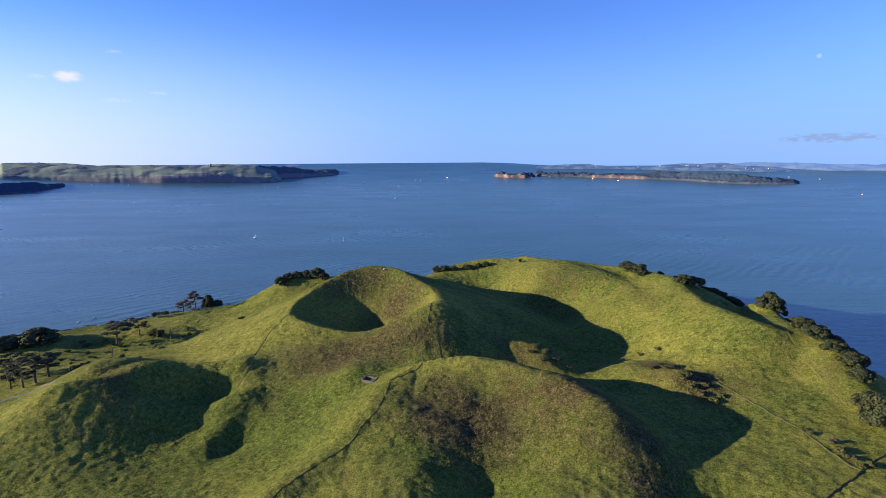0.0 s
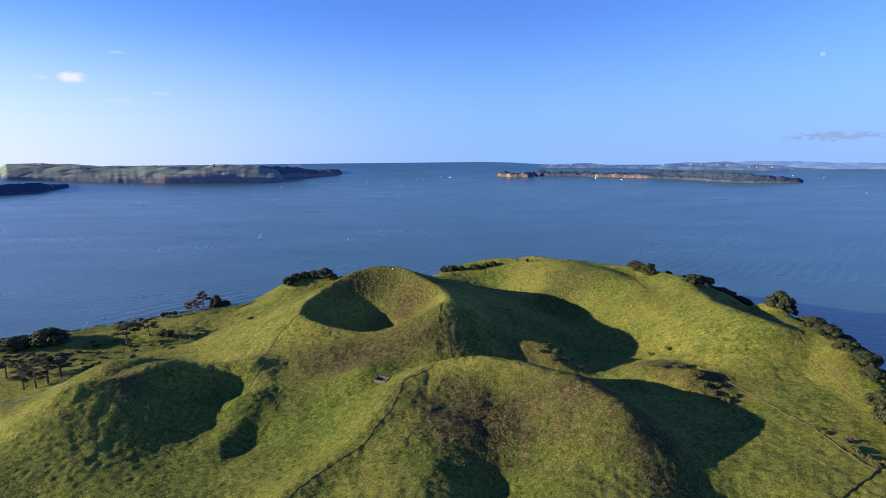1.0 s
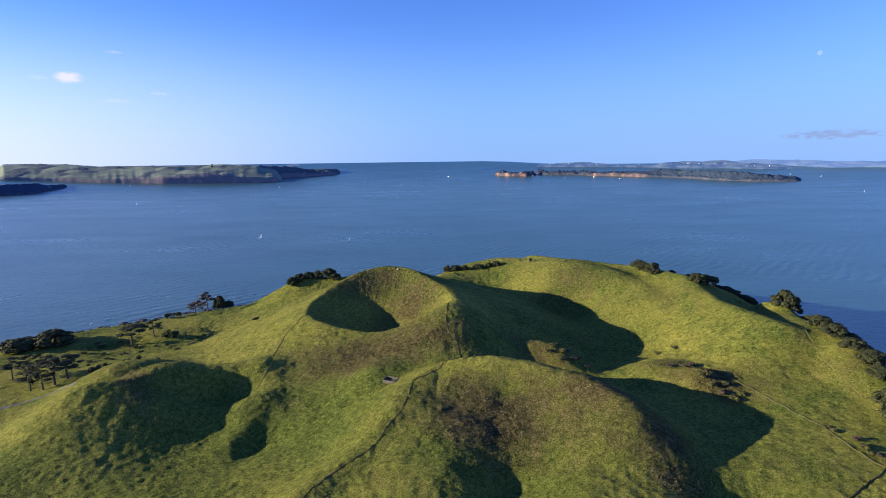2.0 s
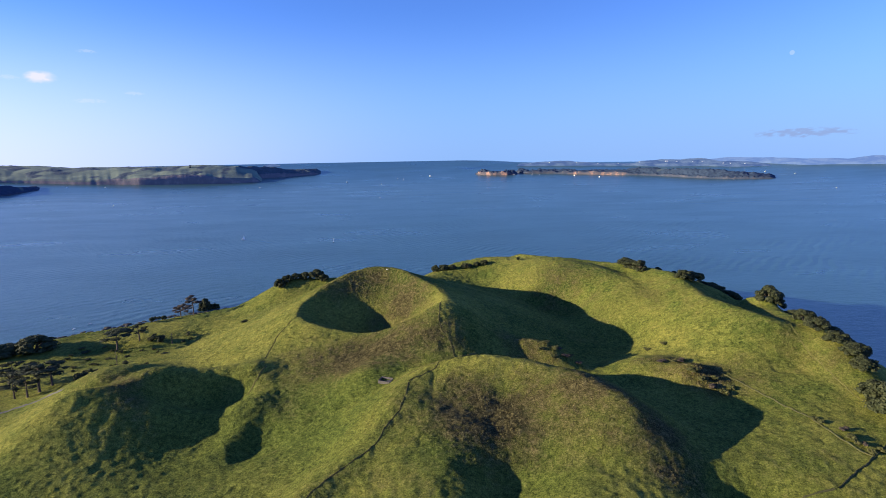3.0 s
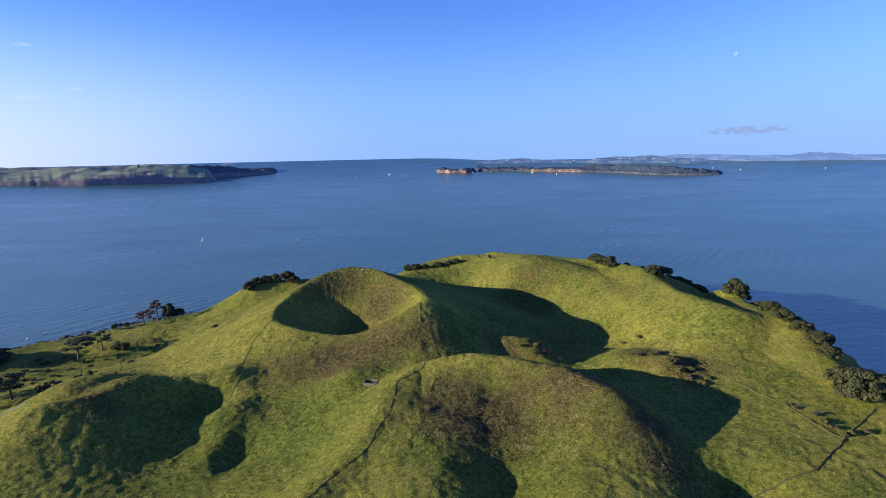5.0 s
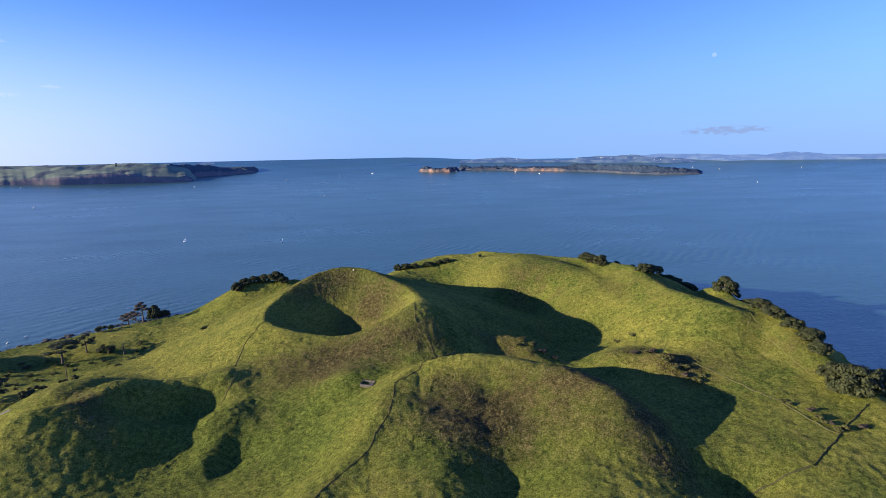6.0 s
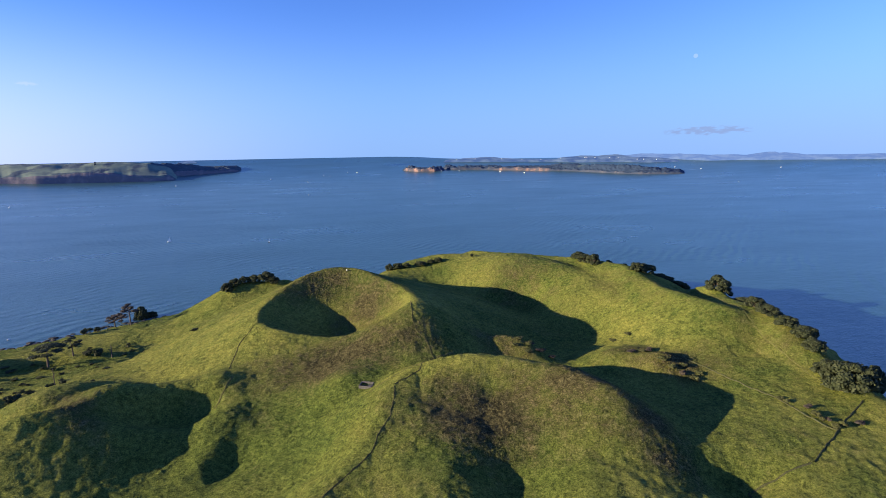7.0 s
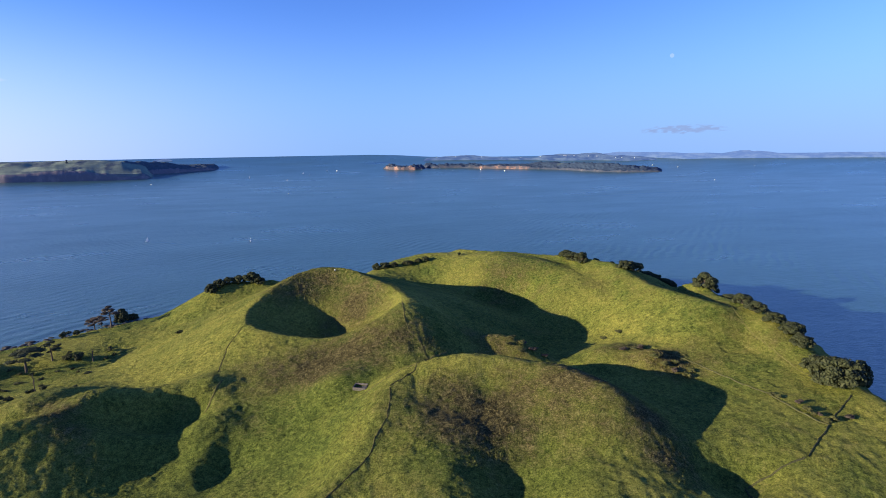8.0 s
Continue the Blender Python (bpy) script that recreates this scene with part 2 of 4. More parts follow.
def tent(x, y, crest, slope, w):
    best = np.full(np.shape(x), -1e9)
    line = rounded(crest)
    for (ax, ay, az), (bx, by, bz) in zip(line[:-1], line[1:]):
        ex, ey = bx - ax, by - ay
        f = np.clip(((x - ax) * ex + (y - ay) * ey) / (ex * ex + ey * ey + 1e-9), 0, 1)
        d = np.hypot(x - ax - f * ex, y - ay - f * ey)
        best = np.maximum(best, az + f * (bz - az) - slope * (np.sqrt(d * d + w * w) - w))
    return best


def smooth_height(x, y):
    g = LAND_BASE + 0 * x
    for cx, cy, a, sx, sy, turn in MOUNDS:
        g = g + a * bump(x, y, cx, cy, sx, sy, turn)
    for slope, w, crest in RIDGES:
        g = union(g, tent(x, y, crest, slope, w), 2.0)
    for cx, cy, a, sx, sy, turn in HOLLOWS:
        g = g - a * bump(x, y, cx, cy, sx, sy, turn)
    cx, cy, rx, ry, floor, slope, power = CRATER
    dx, dy = x - cx, y - cy
    th = np.arctan2(dy / ry, dx / rx)
    wave = [f(k * th) for k in (1, 2, 3) for f in (np.cos, np.sin)]
    r = np.hypot(dx / rx, dy / ry) / (1 + sum(a * w for a, w in zip(BULGE, wave[2:])))
    rim = RIM[0] + sum(a * w for a, w in zip(RIM[1:], wave))
    out = np.maximum(np.hypot(dx, dy) * (1 - 1 / np.maximum(r, 1e-3)), 0)
    steep = slope * (1 + 0.20 * np.maximum(-wave[0] + 0.25, 0))      # steeper to the west
    cone = rim - steep * out * (1 - np.exp(-(out + 2) / 6))
    outer = union(g, cone, 3.0)
    inner = floor + (rim - floor) * np.clip(r, 0, 1) ** power
    w = 1 / (1 + np.exp(-np.clip((r - 1) * 26, -30, 30)))
    return np.where(r < 1.3, (1 - w) * inner + w * outer, outer)


def value_noise(x, y, size, seed):
    """Smooth noise of that grid size, from -1 to 1."""
    rng = np.random.RandomState(seed)
    table = rng.rand(64, 64) * 2 - 1
    u, v = x / size, y / size
    i, j = np.floor(u).astype(int), np.floor(v).astype(int)
    f, g = u - i, v - j
    f, g = f * f * (3 - 2 * f), g * g * (3 - 2 * g)
    a, b = table[i % 64, j % 64], table[(i + 1) % 64, j % 64]
    c, d = table[i % 64, (j + 1) % 64], table[(i + 1) % 64, (j + 1) % 64]
    return (a * (1 - f) + b * f) * (1 - g) + (c * (1 - f) + d * f) * g


def ground_height(x, y):
    x, y = np.asarray(x, float), np.asarray(y, float)
    d = inland(x, y) + 5 * value_noise(x, y, 17, 3) + 2 * value_noise(x, y, 6, 4)
    h = smooth_height(x, y)
    rise = np.clip((d + 6) / 26, 0, 1)
    return -3 + (h + 3) * rise ** 0.7


def sheet(name, xs, ys, height, material):
    X, Y = np.meshgrid(xs, ys)
    Z = height(X, Y)
    nx, ny = len(xs), len(ys)
    k = np.arange(nx * ny).reshape(ny, nx)
    faces = np.stack([k[:-1, :-1], k[:-1, 1:], k[1:, 1:], k[1:, :-1]], -1).reshape(-1, 4)
    me = bpy.data.meshes.new(name)
    me.from_pydata(np.stack([X, Y, Z], -1).reshape(-1, 3).tolist(), [], faces.tolist())
    me.materials.append(material)
    me.shade_smooth()
    return new(name, me)


DRY = [   # patches of straw-coloured growth: centre x, y, share, half widths, turn
    (-45, 348, 0.9, 50, 19, -0.1), (-28, 440, 0.8, 22, 28, 0.3), (16, 256, 0.95, 34, 22, -0.3), (62, 255, 0.8, 30, 30, 0.3), (-20, 215, 0.3, 60, 25, 0.2), (125, 500, 0.5, 40, 45, -0.7), (88, 225, 0.75, 14, 28, 0.0),
    (190, 420, 0.4, 30, 50, 0.3), (215, 300, 0.4, 18, 60, 0.1), (150, 295, 0.8, 26, 16, -0.4), (-195, 322, 0.6, 12, 30, 0.6), (-100, 335, 0.5, 16, 24, 0.3),
    (62, 348, 0.75, 22, 14, -0.5), (138, 322, 0.6, 18, 10, -0.2), (-60, 474, 0.7, 42, 14, 0.1), (150, 200, 0.2, 50, 25, 0.1),
]


LUSH = [   # patches of deep green growth
    (-115, 285, 0.9, 55, 40, 0.1), (-45, 312, 0.9, 24, 9, 0.3), (-150, 232, 0.9, 60, 22, 0.0), (40, 222, 0.9, 18, 22, 0.2), (-5, 235, 0.8, 14, 14, 0.0), (105, 205, 1.0, 26, 16, 0.0),
    (100, 420, 0.5, 30, 40, 0.3), (10, 318, 0.9, 24, 10, -0.1),
]


def patches(x, y, table):
    d = 0 * x
    for cx, cy, share, sx, sy, turn in table:
        d = np.maximum(d, share * bump(x, y, cx, cy, sx, sy, turn) + 0.1 * value_noise(x, y, 14, 22))
    return d


def dryness(x, y):
    return np.clip(np.maximum(0.12 + 0.16 * value_noise(x, y, 33, 21), patches(x, y, DRY)), 0, 1)


def turf(x, y):
    return ground_height(x, y) + 0.35 * value_noise(x, y, 6, 11) + 0.3 * value_noise(x, y, 2.6, 12)


def give_dry(ob):
    me = ob.data
    co = np.empty(len(me.vertices) * 3)
    me.vertices.foreach_get("co", co)
    me.attributes.new("dry", "FLOAT", "POINT").data.foreach_set("value", dryness(co[0::3], co[1::3]))
    me.attributes.new("lush", "FLOAT", "POINT").data.foreach_set("value", np.clip(patches(co[0::3], co[1::3], LUSH), 0, 1))


XS = np.concatenate([np.arange(-430, -240, 2.2), np.arange(-240, 245, 0.95), np.arange(245, 337, 1.8)])
YS = np.concatenate([np.arange(-70, 170, 6.0), np.arange(170, 430, 0.85), np.arange(430, 742, 1.6)])
ground = sheet("ground", XS, YS, turf, GRASS)
give_dry(ground)
tagged(ground, "rough green and straw-coloured pasture over volcanic cones", "ground", kind="structure")

# ---- the sea: flat round the island, drawn together towards the horizon ----
EYE_Z = 162.4
SEA_EDGE = 4930.0


def sea_level(x, y):
    """Flat round the island, then rising to meet the horizon; it ends behind the mainland."""
    side = np.clip((x / np.maximum(y, 1.0) - 0.10) / 0.15, 0, 1) * (y > 0)
    r = np.minimum(np.hypot(x + 30, y), SEA_EDGE - 230 * side * side * (3 - 2 * side))
    return (EYE_Z - SEA_EDGE * math.tan(radians(0.32))) * np.clip((r - 3200) / (SEA_EDGE - 3200), 0, 1) ** 2


def sea_sheet():
    radii = np.concatenate([np.linspace(0, 900, 10)[1:], np.linspace(1000, 3200, 12), np.linspace(3300, SEA_EDGE, 24)])
    n = 128
    verts = [(-30.0, 0.0, 0.0)]
    for r in radii:
        for a in np.arange(n) * 2 * math.pi / n:
            x, y = -30 + r * math.cos(a), r * math.sin(a)
            verts.append((x, y, float(sea_level(x, y))))
    faces = [(0, 1 + i, 1 + (i + 1) % n) for i in range(n)]
    for k, i in itertools.product(range(len(radii) - 1), range(n)):
        a, b = 1 + k * n, 1 + (k + 1) * n
        faces.append((a + i, b + i, b + (i + 1) % n, a + (i + 1) % n))
    me = bpy.data.meshes.new("water")
    me.from_pydata(verts, [], faces)
    me.materials.append(SEA)
    me.shade_smooth()
    return tagged(new("water", me), "deep blue wind-rippled sea under a clear sky", "sea", kind="structure")


sea_sheet()


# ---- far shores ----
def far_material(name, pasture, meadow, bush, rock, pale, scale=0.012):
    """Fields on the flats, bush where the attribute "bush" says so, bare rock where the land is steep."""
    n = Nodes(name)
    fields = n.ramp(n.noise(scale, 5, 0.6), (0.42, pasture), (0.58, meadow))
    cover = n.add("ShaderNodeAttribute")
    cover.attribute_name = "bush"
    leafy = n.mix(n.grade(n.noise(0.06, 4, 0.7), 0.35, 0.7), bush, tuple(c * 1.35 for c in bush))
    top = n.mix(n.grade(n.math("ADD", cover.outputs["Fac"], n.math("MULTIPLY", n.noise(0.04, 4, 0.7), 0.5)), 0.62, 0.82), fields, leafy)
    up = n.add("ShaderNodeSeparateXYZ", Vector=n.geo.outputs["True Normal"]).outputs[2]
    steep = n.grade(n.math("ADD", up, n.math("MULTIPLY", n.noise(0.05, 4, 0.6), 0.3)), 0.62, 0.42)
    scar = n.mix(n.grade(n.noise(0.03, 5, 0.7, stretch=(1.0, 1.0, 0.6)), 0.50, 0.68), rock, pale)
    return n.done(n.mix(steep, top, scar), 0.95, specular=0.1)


# distance haze is mixed into the headland's base colours, paler and bluer
HEADLAND = far_material("hazy_headland_pasture", (0.115, 0.155, 0.145), (0.18, 0.225, 0.185), (0.058, 0.080, 0.104), (0.15, 0.142, 0.175), (0.23, 0.20, 0.22), 0.007)
# island bush and rock are tinted blue as painted haze; clay stays orange
BUSH_ISLAND = far_material("hazy_bush_island", (0.08, 0.108, 0.11), (0.12, 0.15, 0.135), (0.028, 0.046, 0.084), (0.045, 0.056, 0.092), (0.10, 0.10, 0.125), 0.02)
CLAY_ISLAND = far_material("hazy_clay_cliffs", (0.07, 0.09, 0.10), (0.11, 0.13, 0.12), (0.027, 0.044, 0.080), (0.09, 0.085, 0.11), (0.42, 0.25, 0.20), 0.02)


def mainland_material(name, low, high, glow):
    """The farthest hills, a plain backdrop: distance haze painted as pale blue glow."""
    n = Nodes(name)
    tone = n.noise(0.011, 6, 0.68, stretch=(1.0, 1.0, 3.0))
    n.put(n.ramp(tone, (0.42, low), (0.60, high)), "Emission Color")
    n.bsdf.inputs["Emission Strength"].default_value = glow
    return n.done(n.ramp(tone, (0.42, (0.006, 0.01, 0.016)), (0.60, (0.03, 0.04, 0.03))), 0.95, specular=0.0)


NEAR_HILLS = mainland_material("mainland_haze_glow", (0.15, 0.28, 0.72), (0.30, 0.46, 0.92), 0.20)
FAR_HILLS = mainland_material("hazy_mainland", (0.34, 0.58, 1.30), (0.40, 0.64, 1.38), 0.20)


def shore(name, label, front, depth, material, seed=1, trees=0.0, cover=0.0, spurs=0.25, crest=0.5, taper=40, level=False):
    """A far coast: front lists plan, height of the hills and of the cliff along its water line; the land lies behind it.
    trees: height of the bush; cover: how much of the land it takes."""
    f = np.array(front, float)
    s = np.concatenate([[0], np.cumsum(np.hypot(*np.diff(f[:, :2], axis=0).T))])
    n = max(int(s[-1] / 6), 16)
    u = np.linspace(0, s[-1], n)
    x, y, h, c = (np.interp(u, s, f[:, i]) for i in range(4))
    foot = 1.5 + 0.08 * c.max()
    v = np.concatenate([[0, foot / depth, 2 * foot / depth], np.linspace(5 * foot / depth, 1, 46)])
    away = np.stack([x + 30, y], 1) / np.hypot(x + 30, y)[:, None]
    wob = value_noise(u, u * 0 + 7, 210, seed) * 12 + value_noise(u, u * 0 + 3, 30, seed + 1) * 1.5
    X = x[:, None] + away[:, :1] * (depth * v[None] + wob[:, None])
    Y = y[:, None] + away[:, 1:] * (depth * v[None] + wob[:, None])
    U, V = np.broadcast_to(u[:, None], X.shape), np.broadcast_to(depth * v[None], X.shape)
    w = np.clip((v - v[2]) / (crest - v[2]), 0, 1)[None]
    w = w * w * (3 - 2 * w)
    edge = c * (1 + 0.14 * value_noise(u, u * 0 + 5, 130, seed + 6) + 0.08 * value_noise(u, u * 0 + 8, 24, seed + 10))
    Z = edge[:, None] + (h - edge)[:, None] * w
    Z = Z * (1 - 0.4 * np.clip((v - crest) / (1 - crest), 0, 1)[None])
    folds = np.abs(value_noise(U + 60 * value_noise(U, V, 170, seed + 7), V * 0.5, 150, seed + 2))
    Z = Z * (1 - spurs * (1 - np.clip(folds * 2.2, 0, 1)) * np.sin(math.pi * np.clip(v, 0, 1))[None]) + h[:, None] * w * (0.07 * value_noise(X, Y, 190, seed + 3) + 0.04 * value_noise(X, Y, 60, seed + 9))
    bushy = np.clip(cover + 0.55 * value_noise(X, Y, 85, seed + 8) + 0.35 * (1 - np.clip(folds * 3, 0, 1)) + 0.25 * np.exp(-V / 40), 0, 1)
    Z = Z + trees * np.clip(bushy * 2.2 - 0.9, 0, 1) * (0.45 + 0.75 * np.abs(value_noise(X, Y, 13, seed + 4)) + 0.35 * value_noise(X, Y, 37, seed + 5))
    Z[:, 1] = Z[:, 2] * 0.6
    ends = np.clip(np.minimum(u, s[-1] - u) / taper, 0, 1)[:, None]
    Z = np.where(v[None] == 0, -3, Z * ends - 5 * (1 - ends)) + (sea_level(x, y)[:, None] if level else sea_level(X, Y))
    k = np.arange(n * len(v)).reshape(n, len(v))
    faces = np.stack([k[:-1, :-1], k[1:, :-1], k[1:, 1:], k[:-1, 1:]], -1).reshape(-1, 4)
    me = bpy.data.meshes.new(name)
    me.from_pydata(np.stack([X, Y, Z], -1).reshape(-1, 3).tolist(), [], faces.tolist())
    me.attributes.new("bush", "FLOAT", "POINT").data.foreach_set("value", bushy.ravel())
    me.materials.append(material)
    me.shade_smooth()
    return tagged(new(name, me), label, "island", kind="structure")


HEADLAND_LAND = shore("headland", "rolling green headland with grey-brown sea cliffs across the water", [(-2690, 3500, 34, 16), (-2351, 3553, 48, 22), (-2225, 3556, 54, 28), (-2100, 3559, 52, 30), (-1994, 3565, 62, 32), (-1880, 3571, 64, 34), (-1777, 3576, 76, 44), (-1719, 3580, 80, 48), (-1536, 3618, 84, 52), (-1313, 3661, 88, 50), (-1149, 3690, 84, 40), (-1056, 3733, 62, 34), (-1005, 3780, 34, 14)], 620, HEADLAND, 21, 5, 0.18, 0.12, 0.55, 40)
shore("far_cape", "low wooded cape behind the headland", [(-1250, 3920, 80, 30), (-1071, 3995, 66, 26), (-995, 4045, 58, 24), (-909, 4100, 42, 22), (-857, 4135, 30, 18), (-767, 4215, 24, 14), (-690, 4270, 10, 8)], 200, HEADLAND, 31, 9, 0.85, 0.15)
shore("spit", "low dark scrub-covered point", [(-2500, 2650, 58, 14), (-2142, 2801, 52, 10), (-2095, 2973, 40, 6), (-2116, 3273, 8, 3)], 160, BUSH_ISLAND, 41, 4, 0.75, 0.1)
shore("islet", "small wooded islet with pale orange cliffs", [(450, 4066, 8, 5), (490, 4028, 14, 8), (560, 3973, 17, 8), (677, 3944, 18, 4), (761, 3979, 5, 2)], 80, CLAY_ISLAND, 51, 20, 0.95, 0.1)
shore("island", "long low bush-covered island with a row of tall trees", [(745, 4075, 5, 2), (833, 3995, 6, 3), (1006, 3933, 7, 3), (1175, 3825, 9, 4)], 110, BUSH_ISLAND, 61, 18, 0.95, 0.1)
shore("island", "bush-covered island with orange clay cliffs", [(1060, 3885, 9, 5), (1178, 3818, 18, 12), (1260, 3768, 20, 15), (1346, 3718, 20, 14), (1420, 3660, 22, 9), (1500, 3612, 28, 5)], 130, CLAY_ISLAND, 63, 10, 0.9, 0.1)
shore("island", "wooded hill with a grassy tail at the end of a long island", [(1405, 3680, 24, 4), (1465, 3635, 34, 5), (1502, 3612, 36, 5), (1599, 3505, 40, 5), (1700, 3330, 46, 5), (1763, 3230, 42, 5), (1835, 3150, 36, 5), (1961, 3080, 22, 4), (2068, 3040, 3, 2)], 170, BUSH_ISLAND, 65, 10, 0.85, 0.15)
MAINLAND_FRONT = [(820, 4480, 8, 6), (902, 4463, 20, 12), (1066, 4426, 32, 16), (1225, 4361, 41, 18), (1395, 4286, 24, 14), (1551, 4212, 22, 12), (1681, 4142, 22, 12), (1731, 4103, 38, 16), (1829, 4023, 50, 16), (1953, 3963, 47, 16), (2056, 3911, 61, 14), (2102, 3876, 57, 14), (2158, 3823, 46, 12), (2239, 3744, 42, 10), (2373, 3689, 25, 8), (2470, 3652, 5, 3)]
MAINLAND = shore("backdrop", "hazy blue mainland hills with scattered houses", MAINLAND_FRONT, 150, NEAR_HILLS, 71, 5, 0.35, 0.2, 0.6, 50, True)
shore("backdrop", "hazy pale blue far range of mainland hills", [(2020, 4150, 8, 5), (2187, 4031, 26, 12), (2321, 3955, 40, 16), (2448, 3875, 38, 16), (2552, 3701, 44, 16), (2634, 3589, 40, 16), (2737, 3511, 46, 16), (2811, 3451, 40, 16), (2903, 3374, 55, 18), (2947, 3335, 58, 18), (2991, 3295, 49, 16), (3070, 3221, 38, 14), (3206, 3084, 34, 12), (3400, 2880, 36, 12), (3620, 2600, 32, 12), (3790, 2340, 30, 10)], 100, FAR_HILLS, 81, 4, 0.3, 0.12, 0.6, 120, True)
shore("backdrop", "hazy pale blue dome of a far island", [(-1240, 4640, 3, 2), (-1191, 4658, 17, 5), (-1148, 4668, 20, 5), (-1106, 4678, 13, 4), (-1070, 4688, 2, 1)], 60, NEAR_HILLS, 91, 0, 0.3, 0.0, 0.6, 30, True)


# ---- pale houses on the far shores ----
HOUSE_WALL, HOUSE_ROOF = Nodes("white_house_wall").done((0.42, 0.46, 0.55), 0.8), Nodes("grey_house_roof").done((0.30, 0.33, 0.40), 0.7)


def house(x, y, z, wide, deep, high, turn):
    root = new("house")
    root.matrix_world = pose(x, y, z - 1.5, 0, 0, turn)
    a, b, top = wide / 2, deep / 2, high + 1.5
    box = [(sx * a, sy * b, h) for h in (0, top) for sx, sy in ((-1, -1), (1, -1), (1, 1), (-1, 1))] + [(-a, 0, top + deep * 0.3), (a, 0, top + deep * 0.3)]
    sides = [(0, 1, 5, 4), (1, 2, 6, 9, 5), (2, 3, 7, 6), (3, 0, 4, 8, 7)]
    for name, verts, faces, material in (("wall", box, sides, HOUSE_WALL), ("roof", [(px * 1.06, py * 1.1, pz + 0.25) for px, py, pz in box[4:]], [(0, 1, 5, 4), (2, 3, 4, 5)], HOUSE_ROOF)):
        me = bpy.data.meshes.new(name)
        me.from_pydata(verts, [], faces)
        me.materials.append(material)
        ob = new(name, me)
        ob.parent = root
        tagged(ob)
    return tagged(root, "small pale house on the far hazy shore", "house", "houses on the mainland")


house_tree = BVHTree.FromPolygons([v.co for v in MAINLAND.data.vertices], [tuple(p.vertices) for p in MAINLAND.data.polygons])
house_rng = np.random.RandomState(8)
for a, b, f, wide in ((1, 2, 0.3, 9), (2, 3, 0.2, 9), (3, 4, 0.4, 8), (4, 5, 0.3, 9), (5, 6, 0.2, 9), (6, 7, 0.6, 8), (8, 9, 0.3, 20), (8, 9, 0.8, 9), (9, 10, 0.7, 9), (10, 11, 0.5, 8), (12, 13, 0.3, 9), (12, 13, 0.7, 8), (13, 14, 0.4, 9)):
    x, y, _, _ = (p + f * (q - p) for p, q in zip(MAINLAND_FRONT[a], MAINLAND_FRONT[b]))
    x, y = x + 45 * x / math.hypot(x, y), y + 45 * y / math.hypot(x, y)
    found = house_tree.ray_cast(Vector((x, y, 900)), Vector((0, 0, -1)))[0]
    if found is not None:
        house(x, y, found.z, wide, wide * 0.6, 3.4, house_rng.uniform(-40, 40))


# ---- helpers for things ----
def mesh_of(name, verts, faces, material, smooth=False):
    me = bpy.data.meshes.new(name)
    me.from_pydata([tuple(map(float, v)) for v in verts], [], [tuple(map(int, f)) for f in faces])
    me.materials.append(material)
    if smooth:
        me.shade_smooth()
    return me


def piece(name, verts, faces, material, parent, label="", smooth=False):
    ob = new(name, mesh_of(name, verts, faces, material, smooth))
    ob.parent = parent
    return tagged(ob, label)


def part(name, bm, material, parent, label=""):
    me = bpy.data.meshes.new(name)
    bm.to_mesh(me)
    bm.free()
    me.materials.append(material)
    ob = new(name, me)
    ob.parent = parent
    return tagged(ob, label)


def block(bm, x, y, z, sx, sy, sz, bevel=0.0, turn=0.0):
    made = bmesh.ops.create_cube(bm, size=1.0, matrix=pose(x, y, z, 0, 0, turn) @ Matrix.Diagonal((sx, sy, sz, 1)))
    if bevel:
        edges = list({e for v in made["verts"] for e in v.link_edges})
        bmesh.ops.bevel(bm, geom=edges, offset=bevel, segments=1, affect="EDGES")
    return bm


def tube(verts, faces, points, radii, sides=7):
    """A tapered round limb along points, added to the lists."""
    start = len(verts)
    for i, (p, r) in enumerate(zip(points, radii)):
        a, b = Vector(points[max(i - 1, 0)]), Vector(points[min(i + 1, len(points) - 1)])
        way = (b - a).normalized()
        side = way.orthogonal().normalized()
        other = way.cross(side)
        for k in range(sides):
            t = 2 * math.pi * k / sides
            verts.append(Vector(p) + (side * math.cos(t) + other * math.sin(t)) * r)
    for i in range(len(points) - 1):
        for k in range(sides):
            a, b = start + i * sides, start + (i + 1) * sides
            faces.append((a + k, a + (k + 1) % sides, b + (k + 1) % sides, b + k))
    faces.append(tuple(start + (len(points) - 1) * sides + k for k in range(sides)))


def ground_at(x, y):
    return float(ground_height(np.array([float(x)]), np.array([float(y)]))[0])


# ---- trees and bushes ----
def bark_material():
    n = Nodes("bark")
    return n.done(n.ramp(n.noise(1.5, 4, 0.6, stretch=(3, 3, 0.4)), (0.3, (0.05, 0.04, 0.033)), (0.7, (0.16, 0.13, 0.11))), 0.95, specular=0.1)


def leaf_material(name, dark, light):
    n = Nodes(name)
    colour = n.ramp(n.geo.outputs["Random Per Island"], (0.0, dark), (1.0, light))
    return n.done(n.mix(n.grade(n.noise(0.35, 3), 0.3, 0.8), colour, tuple(c * 0.55 for c in light)), 0.75, specular=0.2)


BARK = bark_material()
LEAF = leaf_material("pohutukawa_leaves", (0.016, 0.026, 0.012), (0.065, 0.075, 0.034))
NEEDLE = leaf_material("pine_needles", (0.014, 0.022, 0.012), (0.055, 0.068, 0.03))
RUSTY = leaf_material("rusty_twigs", (0.036, 0.030, 0.024), (0.11, 0.088, 0.07))
SCRUB = leaf_material("scrub_leaves", (0.03, 0.045, 0.014), (0.12, 0.12, 0.045))


